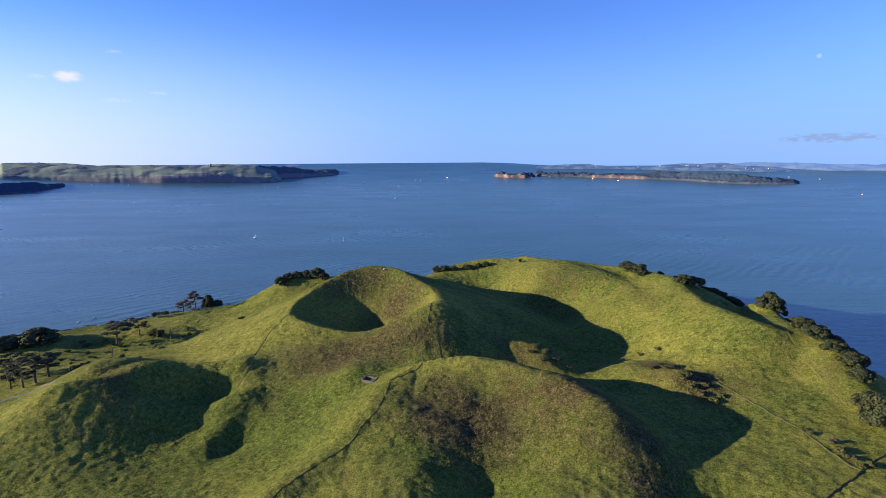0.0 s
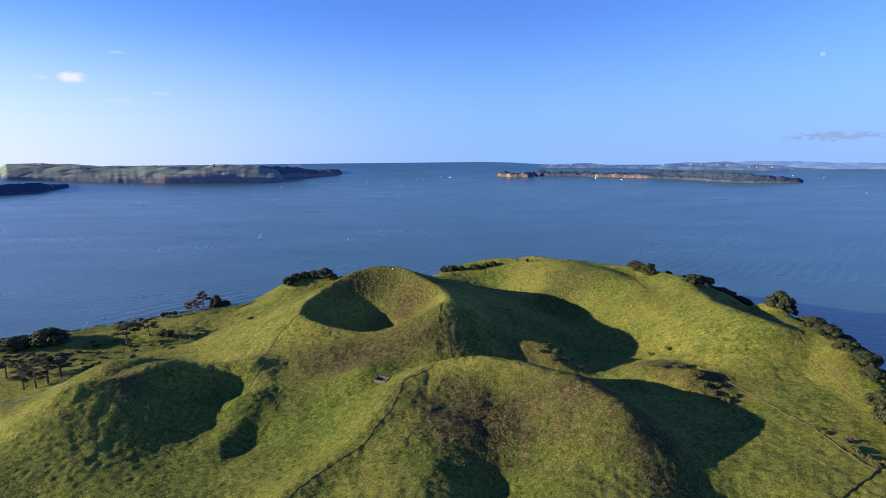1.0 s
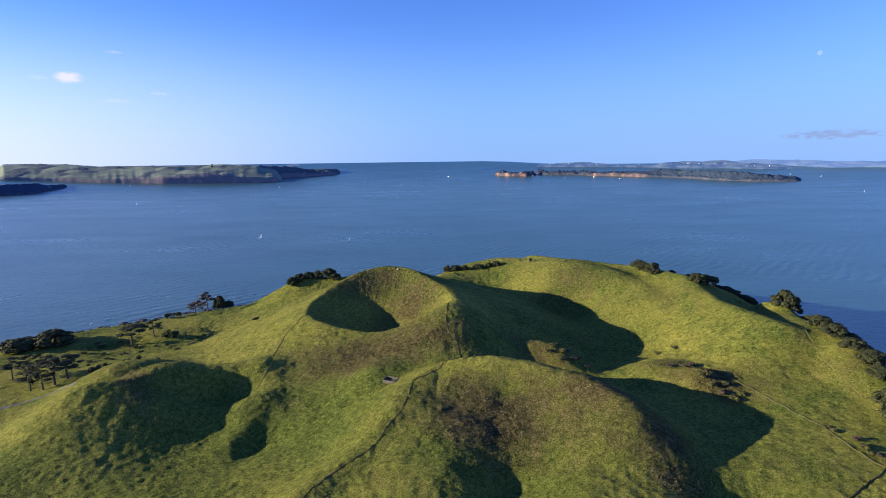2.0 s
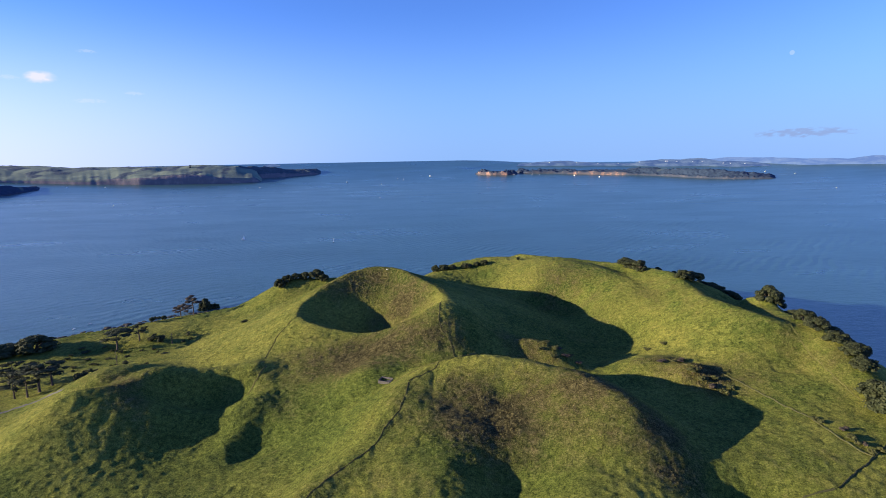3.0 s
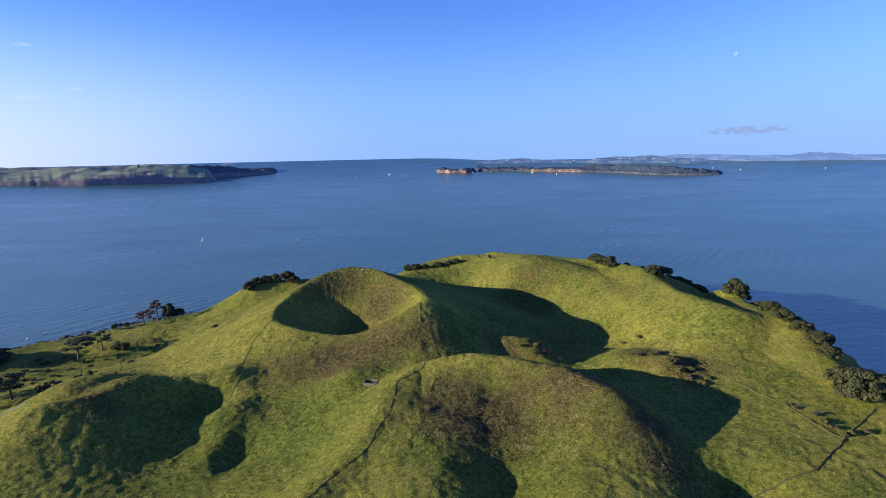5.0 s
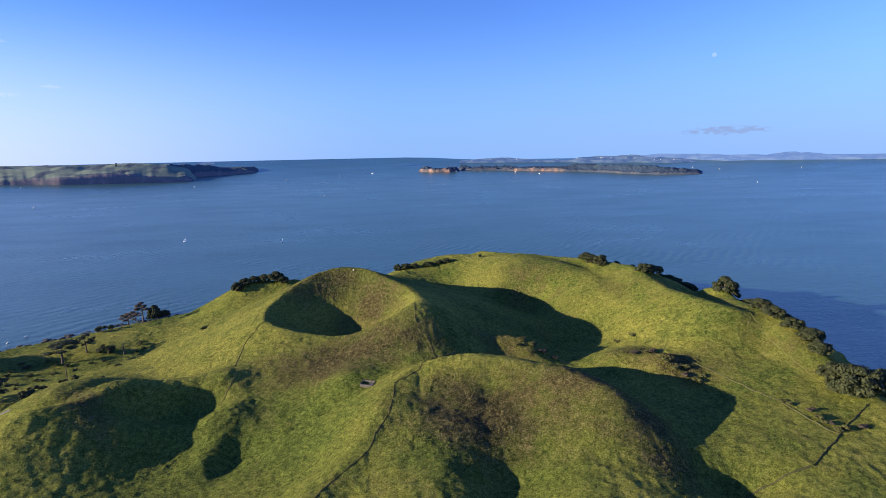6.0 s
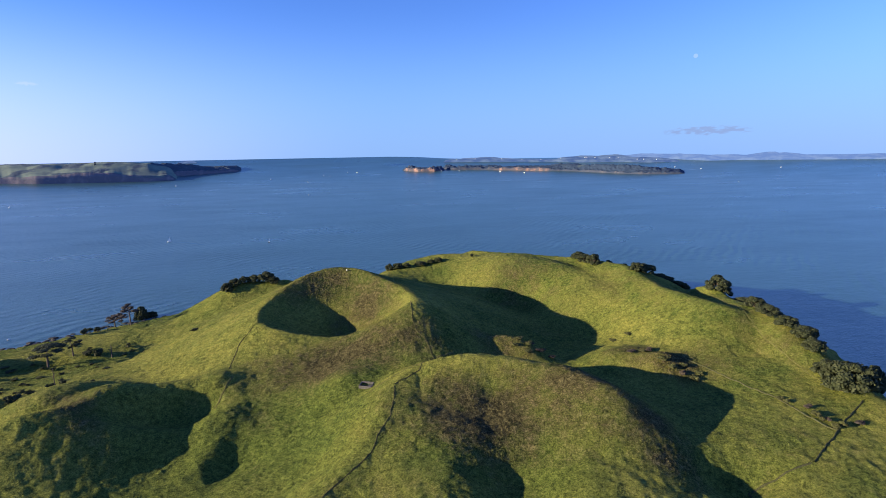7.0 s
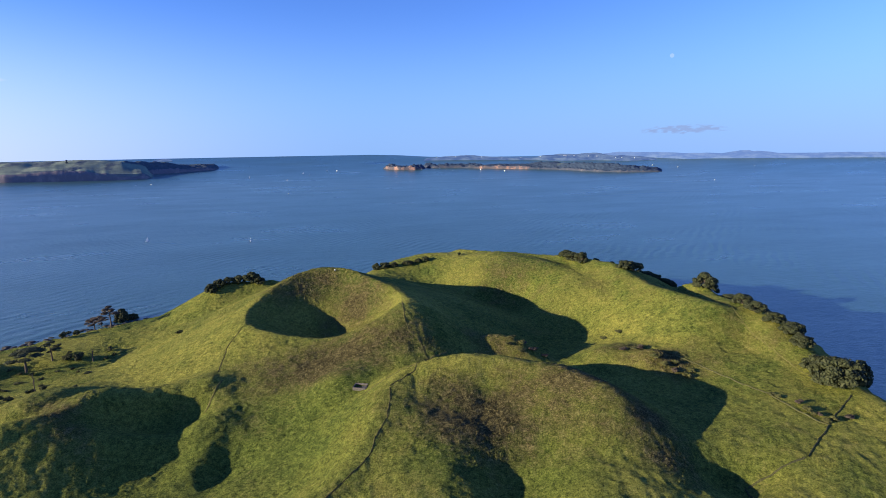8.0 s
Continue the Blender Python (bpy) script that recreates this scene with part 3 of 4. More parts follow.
def foliage(rng, lobes, count, size, flat=0.0):
    """Many small leaf sprays on the skins of the lobes, each lobe (x, y, z, rx, ry, rz), over a rough dark core."""
    lobes = np.array(lobes, float)
    weight = lobes[:, 3] * lobes[:, 4]
    pick = rng.choice(len(lobes), count, p=weight / weight.sum())
    d = rng.normal(size=(count, 3))
    d[:, 2] = np.where(d[:, 2] < -0.25, -d[:, 2], d[:, 2])
    d /= np.linalg.norm(d, axis=1)[:, None]
    place = lobes[pick, :3] + d * lobes[pick, 3:] * rng.uniform(0.72, 1.08, (count, 1))
    out = d + rng.normal(scale=0.55, size=(count, 3)) + np.array([0, 0, flat])
    out /= np.linalg.norm(out, axis=1)[:, None]
    u = np.cross(out, rng.normal(size=(count, 3)))
    u /= np.linalg.norm(u, axis=1)[:, None]
    v = np.cross(out, u)
    s = size * rng.uniform(0.6, 1.4, (count, 1))
    quad = np.stack([place + u * s, place + v * s * 0.8, place - u * s + out * s * 0.3, place - v * s * 0.8], 1).reshape(-1, 3)
    faces = np.arange(count * 4).reshape(-1, 4).tolist()
    verts = quad.tolist()
    for x, y, z, rx, ry, rz in lobes:          # the core that keeps light from falling through
        base = len(verts)
        for i in range(5):
            a = math.pi * (i + 0.5) / 5
            for k in range(8):
                b = 2 * math.pi * k / 8
                r = 0.74 * rng.uniform(0.85, 1.1)
                verts.append((x + rx * r * math.sin(a) * math.cos(b), y + ry * r * math.sin(a) * math.sin(b), z + rz * r * math.cos(a)))
        for i in range(4):
            for k in range(8):
                faces.append((base + i * 8 + k, base + (i + 1) * 8 + k, base + (i + 1) * 8 + (k + 1) % 8, base + i * 8 + (k + 1) % 8))
        faces.append(tuple(base + k for k in range(8)))
        faces.append(tuple(base + 39 - k for k in range(8)))
    return verts, faces


def broad_tree(seed, leaf=None, count=2600):
    """A wide evergreen coast tree, 10 m high and 14 m wide, with several stems."""
    rng = np.random.RandomState(seed)
    root = new("pohutukawa_tree")
    lobes = []
    for i in range(15):
        a, r = rng.uniform(0, 2 * math.pi), 5.0 * math.sqrt(rng.rand())
        top = 9.0 - 0.13 * r * r + rng.uniform(-1.0, 0.5)
        w = rng.uniform(1.7, 2.7)
        lobes.append((r * math.cos(a), r * math.sin(a), top - w * 0.75, w, w * rng.uniform(0.85, 1.15), w * 0.75))
    for i in range(9):
        a = i * 0.7 + rng.uniform(-0.2, 0.2)
        w = rng.uniform(1.5, 2.3)
        lobes.append((5.0 * math.cos(a), 5.0 * math.sin(a), rng.uniform(1.2, 3.4), w, w, w * 1.0))
    verts, faces = [], []
    for i in range(4):
        a = i * 1.6 + rng.uniform(-0.3, 0.3)
        lx, ly = math.cos(a), math.sin(a)
        tube(verts, faces, [(0.3 * lx, 0.3 * ly, -1.2), (0.8 * lx, 0.8 * ly, 1.6), (2.0 * lx, 2.0 * ly, 3.8), (3.2 * lx, 3.2 * ly, 6.0)], [0.5, 0.38, 0.26, 0.1])
    piece("trunk", verts, faces, BARK, root, "grey gnarled stems", True)
    piece("crown", *foliage(rng, lobes, count, 0.42), leaf or LEAF, root, "dense dark green crown")
    return root


def tall_pine(seed, spread=1.0, leaf=None, count=1000, full=0.38):
    """An old pine, 16 m high, with a bare trunk and flat plates of needles."""
    rng = np.random.RandomState(seed)
    root = new("pine_tree")
    lean = rng.uniform(-0.6, 0.6)
    verts, faces, lobes = [], [], []
    tube(verts, faces, [(0, 0, -1), (0.1 * lean, 0, 5), (0.5 * lean, 0.2, 10), (lean, 0.2, 14.5)], [0.45, 0.36, 0.24, 0.08])
    for i in range(9):
        a, z = i * 2.4 + rng.uniform(-0.4, 0.4), rng.uniform(7.5, 14.5)
        reach = spread * rng.uniform(2.2, 4.6) * (1.15 - 0.04 * (z - 8))
        tip = (lean * z / 14 + reach * math.cos(a), reach * math.sin(a), z + rng.uniform(0.2, 1.4))
        tube(verts, faces, [(lean * z / 14, 0.1, z - 0.8), tuple(0.5 * (p + q) for p, q in zip((lean * z / 14, 0.1, z - 0.6), tip)), tip], [0.16, 0.11, 0.04], 5)
        w = spread * rng.uniform(1.3, 2.3)
        lobes.append((tip[0], tip[1], tip[2] + 0.2, w, w * rng.uniform(0.8, 1.2), w * full))
    lobes.append((lean, 0.2, 15.0, 1.9 * spread, 1.7 * spread, 0.9))
    piece("trunk", verts, faces, BARK, root, "bare grey trunk with side limbs", True)
    piece("crown", *foliage(rng, lobes, count, 0.34, 0.5), leaf or NEEDLE, root, "flat plates of dark needles")
    return root


def bush(seed, leaf):
    """A low rounded bush, 3 m high and 5 m wide."""
    rng = np.random.RandomState(seed)
    root = new("bush")
    lobes = [(rng.uniform(-1.5, 1.5), rng.uniform(-1.5, 1.5), rng.uniform(0.7, 1.8), w, w * rng.uniform(0.8, 1.2), w * 0.8) for w in rng.uniform(0.8, 1.4, 8)]
    verts, faces = [], []
    for i in range(3):
        a = i * 2.1
        tube(verts, faces, [(0.1 * math.cos(a), 0.1 * math.sin(a), -0.6), (0.5 * math.cos(a), 0.5 * math.sin(a), 1.0), (0.9 * math.cos(a), 0.9 * math.sin(a), 2.0)], [0.14, 0.09, 0.03], 5)
    piece("stem", verts, faces, BARK, root, "", True)
    piece("crown", *foliage(rng, lobes, 520, 0.26), leaf, root)
    return root


def dead_tree(seed):
    rng = np.random.RandomState(seed)
    root = new("dead_tree")
    verts, faces = [], []
    tube(verts, faces, [(0, 0, -1), (0.1, 0, 4), (-0.1, 0.1, 8), (0.1, 0, 11)], [0.38, 0.3, 0.2, 0.06])
    piece("trunk", verts, faces, BARK, root, "bare bleached trunk", True)
    verts, faces = [], []
    for i in range(8):
        a, z, r = i * 2.4, rng.uniform(4, 10), rng.uniform(1.0, 2.4)
        tube(verts, faces, [(0, 0, z), (r * 0.6 * math.cos(a), r * 0.6 * math.sin(a), z + 0.8), (r * math.cos(a), r * math.sin(a), z + 1.9)], [0.1, 0.07, 0.02], 5)
    piece("branches", verts, faces, BARK, root, "short broken branches", True)
    return root


def plant(kinds, rows, high, wide, label, category, group, seed=5):
    """Sets copies of the kinds at rows of x, y, height, width."""
    rng = np.random.RandomState(seed)
    for i, (x, y, h, w) in enumerate(rows):
        m = Matrix.LocRotScale((x, y, ground_at(x, y)), Euler((0, 0, rng.uniform(0, 6.28))), (w / wide, w / wide, h / high))
        tagged(copy_thing(kinds[i % len(kinds)], m), label, category, group)


def retire(kinds):
    for root in kinds:
        for ob in (*root.children_recursive, root):
            bpy.data.objects.remove(ob)


BROAD = [broad_tree(s) for s in (11, 12, 13, 14)]
plant(BROAD, [(183, 504, 8.0, 14.9), (185, 493, 8.0, 17.3), (186, 478, 11.0, 14.3), (213, 500, 10.6, 11.5), (219, 478, 9.4, 12.0), (204, 432, 8.6, 15.1), (214, 435, 9.0, 18.5), (233, 455, 8.0, 11.6), (236, 447, 8.0, 17.3), (238, 438, 8.0, 14.6), (243, 432, 8.0, 16.1), (245, 425, 8.7, 11.5), (242, 378, 13, 19.7), (250, 380, 9, 13.3)], 10, 14, "dark green coast tree on the seaward slope of the ridge", "tree", "trees along the ridge", 5)
plant(BROAD, [(247, 356, 8.1, 17.8), (252, 346, 14.3, 23.8), (230, 325, 7.5, 14.5), (256, 336, 12.3, 25.6), (227, 310, 7.5, 14.5), (228, 295, 7.5, 14.5), (228, 282, 7.5, 14.5), (225, 270, 7.5, 14.5), (213, 250, 9.4, 14.5), (213, 235, 16.9, 26.7), (209, 235, 7.5, 15.4), (247, 252, 18, 16.3), (260, 330, 14.1, 17.4), (231, 283, 8.4, 14.6)], 10, 14, "broad dark green coast tree crowding the cliff edge", "tree", "trees along the cliff", 6)
plant(BROAD, [(6, 597, 8.3, 9.9), (15, 596, 7.0, 13.6), (25, 595, 5.4, 9.9), (40, 596, 5.1, 13.7), (52, 596, 5.1, 8.8), (60, 595, 6.4, 8.8)], 10, 14, "low dark coast tree behind the grassy saddle", "tree", "trees behind the saddle", 7)
plant(BROAD, [(-157, 564, 10, 13), (-150, 571, 8, 13), (-142, 575, 7, 14), (-132, 577, 8, 15), (-121, 575, 11, 17), (-113, 570, 8, 12)], 10, 14, "dark crowned coast tree on the grassy knob", "tree", "trees on the knob", 8)
plant(BROAD, [(-345, 471, 15, 36), (-366, 459, 12, 32)], 10, 14, "very wide domed coast tree at the water's edge", "tree", "trees at the left shore", 9)

PINES = [tall_pine(s) for s in (21, 22, 23)]
plant(PINES, [(-308, 387, 14, 12), (-310, 395, 17.5, 13), (-281, 365, 14.5, 15), (-279, 374, 19.5, 20), (-278, 386, 18.5, 18), (-291, 367, 12.5, 13), (-299, 380, 15, 13), (-321, 391, 17, 13)], 16, 9, "old pine with a bare trunk and flat crown", "tree", "pines beside the track", 10)
plant(PINES[1:2], [(-266, 489, 16, 13)], 16, 9, "sparse layered pine on the flat", "tree", "", 12)
UMBRELLA = [tall_pine(24, 1.15, NEEDLE, 1800, 0.55)]
plant(UMBRELLA, [(-277, 472, 16, 20)], 16, 9, "lone umbrella-shaped pine on the flat", "tree", "", 11)
THIN_CROWN = [tall_pine(15, 1.1, RUSTY, 1500, 0.6), tall_pine(16, 1.0, RUSTY, 1500, 0.6)]
plant(THIN_CROWN, [(-267, 581, 13, 14), (-247, 565, 21, 15), (-267, 598, 11, 12)], 16, 9, "half-bare rust-brown coast tree above the shore", "tree", "trees above the shore", 13)
plant(BROAD[:2], [(-251, 608, 17, 16), (-243, 613, 10, 12)], 10, 14, "rounded dark coast tree above the shore", "tree", "trees above the shore", 14)

DARK_BUSH = [bush(41, LEAF), bush(42, LEAF)]
plant(DARK_BUSH, [(-280, 544, 6, 8), (-290, 580, 6, 8), (-271, 551, 5, 7), (-168, 473, 3, 7), (-258, 387, 5, 11), (-255, 488, 5.3, 9.4), (-246, 487, 6.5, 10), (-305, 449, 2.5, 5), (-278, 436, 2, 5), (-257, 404, 2.5, 6), (-241, 413, 4, 6), (-245, 406, 5, 6), (96, 587, 4, 5)], 3, 5, "dark rounded bush on the pasture", "bush", "bushes on the flat", 15)
SCRUBBY = [bush(43, SCRUB), bush(44, SCRUB), bush(45, RUSTY)]
plant(SCRUBBY, [(174, 239, 1.8, 4), (175, 235, 2, 4), (180, 227, 2.6, 4.3), (179, 221, 2.8, 5.5), (179, 217, 2, 3.6), (181, 216, 2, 3.6), (180, 211, 2.6, 3.8), (185, 211, 2.8, 4.4), (194, 211, 2.2, 5)], 3, 5, "small grey-green bush along the old field wall", "bush", "bushes along the wall", 16)
plant(SCRUBBY, [(142, 294, 3.4, 7), (145, 289, 3.2, 6), (148, 283, 3.4, 6), (152, 277, 3.2, 7), (152, 289, 2.6, 5), (146, 316, 2.4, 6), (157, 280, 2.4, 5), (74, 343, 2.6, 7), (80, 339, 2.4, 6), (68, 347, 2.0, 6), (84, 345, 2.2, 6), (77, 349, 1.8, 6), (64, 342, 1.6, 5), (71, 337, 1.8, 6), (88, 337, 2.0, 5), (142, 356, 2.2, 6), (152, 353, 2.0, 6), (134, 317, 1.6, 6), (146, 318, 1.8, 6), (141, 315, 1.6, 5)], 3, 5, "straw and brown scrub bush beside a grassy mound", "bush", "scrub by the mound", 17)
plant(SCRUBBY[:2] + DARK_BUSH, [(-280, 469, 1.3, 4.4), (-290, 413, 1.3, 4.4), (-271, 403, 1.5, 4.9), (-274, 434, 2.4, 3.9), (-307, 457, 2.3, 3.7), (-271, 465, 2.1, 5.6), (-260, 409, 2.4, 4.2), (-260, 454, 1.4, 4.7), (-299, 468, 1.2, 4.0), (-227, 487, 2.4, 4.8), (-258, 501, 2.0, 4.5), (-290, 450, 1.6, 5.8), (-304, 411, 1.3, 5.2), (-275, 513, 2.2, 3.5), (-226, 447, 1.3, 6.2), (-231, 508, 1.6, 4.2), (-223, 494, 2.1, 3.7)], 3, 5, "low weedy bush on the rough shore flat", "bush", "weeds on the flat", 19)
plant(SCRUBBY[:2] + DARK_BUSH, [(-267, 413, 2.4, 5.5), (-274, 451, 1.4, 6.3), (-273, 510, 1.2, 4.2), (-300, 465, 2.2, 6.4), (-308, 474, 1.6, 6.4), (-229, 503, 2.4, 6.0), (-208, 380, 1.6, 3.7), (-254, 466, 1.4, 4.3), (-290, 476, 2.0, 4.3), (-250, 431, 1.7, 5.8), (-271, 413, 1.8, 3.7), (-283, 419, 1.3, 3.2), (-288, 428, 2.0, 4.9), (-237, 458, 1.7, 3.1), (-244, 467, 2.3, 4.4), (-285, 515, 1.5, 4.5), (-248, 401, 1.5, 4.6)], 3, 5, "low weedy bush on the rough shore flat", "bush", "weeds on the flat", 20)
STUMPS = [dead_tree(51)]
plant(STUMPS, [(-235, 483, 12.3, 5.5), (-242, 405, 16, 4)], 12, 4, "dead bleached tree trunk standing on the pasture", "tree", "dead trunks", 18)
retire(BROAD + PINES + THIN_CROWN + UMBRELLA + DARK_BUSH + SCRUBBY + STUMPS)


# ---- paths, walls and the track ----
def soil_material(name, low, high):
    n = Nodes(name)
    n.bump(n.noise(2.0, 4), 0.6, 0.2)
    return n.done(n.ramp(n.noise(0.8, 4, 0.7), (0.3, low), (0.7, high)), 0.95, specular=0.1)


SOIL = soil_material("trodden_soil", (0.035, 0.035, 0.015), (0.09, 0.08, 0.035))
WORN = soil_material("worn_grass", (0.07, 0.07, 0.024), (0.14, 0.13, 0.045))
GRAVEL = soil_material("gravel", (0.08, 0.082, 0.09), (0.15, 0.152, 0.165))
BASALT = soil_material("basalt", (0.025, 0.023, 0.022), (0.10, 0.09, 0.08))
WALLSTONE = soil_material("lichened_wall_stone", (0.03, 0.034, 0.016), (0.10, 0.098, 0.045))
CONCRETE = soil_material("old_concrete", (0.06, 0.055, 0.055), (0.16, 0.15, 0.145))


def along(points, step):
    p = np.array(points, float)
    s = np.concatenate([[0], np.cumsum(np.hypot(*np.diff(p, axis=0).T))])
    u = np.arange(0, s[-1], step)
    x, y = np.interp(u, s, p[:, 0]), np.interp(u, s, p[:, 1])
    x, y = x + 0.5 * value_noise(u, u * 0 + 1, 6, 31) + 0.2 * value_noise(u, u * 0 + 2, 2.1, 32), y + 0.5 * value_noise(u, u * 0 + 5, 6, 33)
    tx, ty = np.gradient(x), np.gradient(y)
    n = np.hypot(tx, ty)
    return x, y, -ty / n, tx / n, u


def strip(name, label, points, width, profile, material, category):
    """A long narrow body draped over the turf; profile lists (share of the half width, height)."""
    x, y, nx, ny, u = along(points, 0.8)
    w = width / 2 * (1 + 0.35 * value_noise(u, u * 0 + 9, 2.5, 35))
    verts = []
    for f, h in profile:
        px, py = x + nx * w * f, y + ny * w * f
        verts.append(np.stack([px, py, turf(px, py) + h * (1 + 0.4 * value_noise(u * 3, u * 0 + f * 7, 2, 36))], -1))
    k = len(profile)
    v = np.stack(verts, 1).reshape(-1, 3)
    faces = [(i * k + j, (i + 1) * k + j, (i + 1) * k + j + 1, i * k + j + 1) for i in range(len(x) - 1) for j in range(k - 1)]
    return tagged(new(name, mesh_of(name, v, faces, material)), label, category, kind="structure")


FLAT = [(-1, 0.02), (-0.5, 0.22), (0.5, 0.22), (1, 0.02)]
LOW = [(-1, -0.1), (-0.6, 0.25), (0, 0.4), (0.6, 0.25), (1, -0.1)]
BANK = [(-1, -0.1), (-0.6, 0.4), (0, 0.6), (0.6, 0.4), (1, -0.1)]
strip("footpath", "narrow dark trodden path along the ridge crest", [(-23.0, 284.9), (-24.0, 275.3), (-28.0, 262.2), (-35.0, 251.4), (-39.0, 240.9), (-46.0, 234.0), (-52.0, 229.0), (-60.1, 220.8), (-67.4, 212.1), (-74.7, 203.0)], 0.6, FLAT, SOIL, "path")
strip("footpath", "narrow path up the side of the crater cone", [(1.5, 393.5), (-2.5, 360.4), (-1.6, 348.5), (3.4, 339.2), (6.0, 324.8), (4.4, 325.4), (-7.9, 295.9), (-23.0, 285.5)], 0.6, FLAT, SOIL, "path")
strip("footpath", "faint path down the flank of the crater cone", [(-111.0, 403.1), (-118.0, 389.6), (-120.3, 375.2), (-121.1, 360.6)], 0.8, FLAT, SOIL, "path")
strip("footpath", "worn pale path in the shaded hollow", [(-116.5, 349.0), (-121.5, 337.2), (-124.7, 329.1)], 1.1, FLAT, WORN, "path")
strip("footpath", "pale worn path along the cliff top", [(238.9, 384.9), (220.7, 341.7), (215.1, 314.5), (213.3, 294.7), (209.7, 271.6), (207.5, 253.9), (210.1, 236.0)], 0.45, FLAT, WORN, "path")
strip("footpath", "worn pale path over the terrace", [(-35.9, 296.1), (-18.0, 301.4), (-4.4, 302.4), (8.5, 327.5), (20.4, 332.8)], 1.2, FLAT, WORN, "path")
strip("track", "pale gravel track below the pines", [(-309.2, 329.1), (-281.6, 345.8), (-263.3, 351.0), (-245.6, 347.8)], 3.6, FLAT, GRAVEL, "track")
strip("field_wall", "low grassed-over stone field wall across the pasture", [(153.3, 312.9), (160.0, 295.8), (167.6, 274.4), (170.4, 257.3), (173.5, 239.0), (174.1, 224.7), (176.2, 214.0), (180.1, 208.1)], 0.8, LOW, WALLSTONE, "wall")
strip("field_wall", "low dry stone field wall running to the shore", [(210.1, 224.4), (190.0, 214.9), (176.3, 207.2), (161.6, 199.5), (151.3, 194.2)], 0.8, BANK, WALLSTONE, "wall")
strip("field_wall", "low grassed-over stone wall beside a hollow", [(150.3, 194.2), (136.9, 193.8), (120.0, 194.0)], 1.0, LOW, WALLSTONE, "wall")
strip("field_wall", "low straight stone wall beside a hollow", [(120.0, 194.0), (116.7, 186.7), (112.6, 175.5)], 0.8, BANK, WALLSTONE, "wall")


# ---- the old concrete tank on the terrace and the summit marker ----
def old_tank():
    root = new("concrete_tank")
    root.matrix_world = pose(-37, 309, ground_at(-37, 309) + 0.35, 3, 0, -24) @ Matrix.Diagonal((0.85, 0.85, 0.85, 1))
    for x, y, sx, sy, h in ((0, -2.9, 8.6, 0.45, 1.5), (0, 2.9, 8.6, 0.45, 1.9), (-4.1, 0, 0.45, 5.4, 1.7), (4.1, 0, 0.45, 5.4, 1.2)):
        part("wall", block(bmesh.new(), x, y, h / 2 - 0.6, sx, sy, h + 0.6, 0.06), CONCRETE, root)
    part("floor_slab", block(bmesh.new(), 0, 0, -0.4, 8.0, 5.4, 0.3), BASALT, root, "dark wet floor slab")
    part("broken_slab", block(bmesh.new(), 3.2, -1.2, 0.75, 3.4, 3.4, 0.22, 0.04, 12), CONCRETE, root, "pale broken cover slab")
    part("post", block(bmesh.new(), -2.6, 4.6, 0.8, 0.3, 0.3, 2.4, 0.03), BASALT, root, "dark wooden post")
    return tagged(root, "broken open concrete tank on the grassy terrace", "tank")


WHITE = Nodes("white_paint").done((0.8, 0.8, 0.78), 0.5)


def summit_marker():
    root = new("trig_marker")
    root.matrix_world = pose(-42, 481.5, ground_at(-42, 481.5)) @ Matrix.Diagonal((0.6, 0.6, 0.7, 1))
    part("post", block(bmesh.new(), 0, 0, 0.6, 0.3, 0.3, 2.4, 0.04), BASALT, root, "dark post")
    bm = bmesh.new()
    bmesh.ops.create_cone(bm, cap_ends=True, segments=10, radius1=0.95, radius2=0.75, depth=1.1, matrix=Matrix.Translation((0, 0, 2.1)))
    part("beacon", bm, WHITE, root, "white painted beacon drum")
    return tagged(root, "white survey marker on the crater's summit", "marker")


old_tank()
summit_marker()


# ---- shore rocks ----
def rock(name, x, y, size, seed):
    rng = np.random.RandomState(seed)
    bm = bmesh.new()
    bmesh.ops.create_icosphere(bm, subdivisions=2, radius=1.0)
    for v in bm.verts:
        v.co = Vector((v.co.x * size * 1.3, v.co.y * size, v.co.z * size * 0.55)) * rng.uniform(0.75, 1.15)
    me = bpy.data.meshes.new(name)
    bm.to_mesh(me)
    bm.free()
    me.materials.append(BASALT)
    ob = new(name, me)
    ob.matrix_world = pose(x, y, max(ground_at(x, y), -0.2), 0, 0, rng.uniform(0, 360))
    return tagged(ob, "dark wet basalt rock at the water's edge", "rock", "shore rocks")


shore_rng = np.random.RandomState(77)
for (ax, ay), (bx, by), count in (((-389, 485), (-341, 528), 26), ((-341, 528), (-265, 584), 40), ((-265, 584), (-207, 609), 24), ((-207, 609), (-190, 645), 24), ((-190, 645), (-160, 664), 8), ((278, 310), (272, 258), 16), ((272, 258), (274, 190), 14)):
    for f in shore_rng.rand(count):
        out = shore_rng.uniform(-2, 9)
        n = math.hypot(bx - ax, by - ay)
        rock("rock", ax + f * (bx - ax) - (by - ay) / n * out, ay + f * (by - ay) + (bx - ax) / n * out, shore_rng.uniform(0.8, 2.8), shore_rng.randint(9999))


# ---- boats ----
SAIL = Nodes("sailcloth").done((0.82, 0.82, 0.8), 0.7)
HULL = Nodes("dark_hull").done((0.05, 0.06, 0.09), 0.35)
FOAM = soil_material("foam", (0.13, 0.27, 0.44), (0.22, 0.38, 0.58))


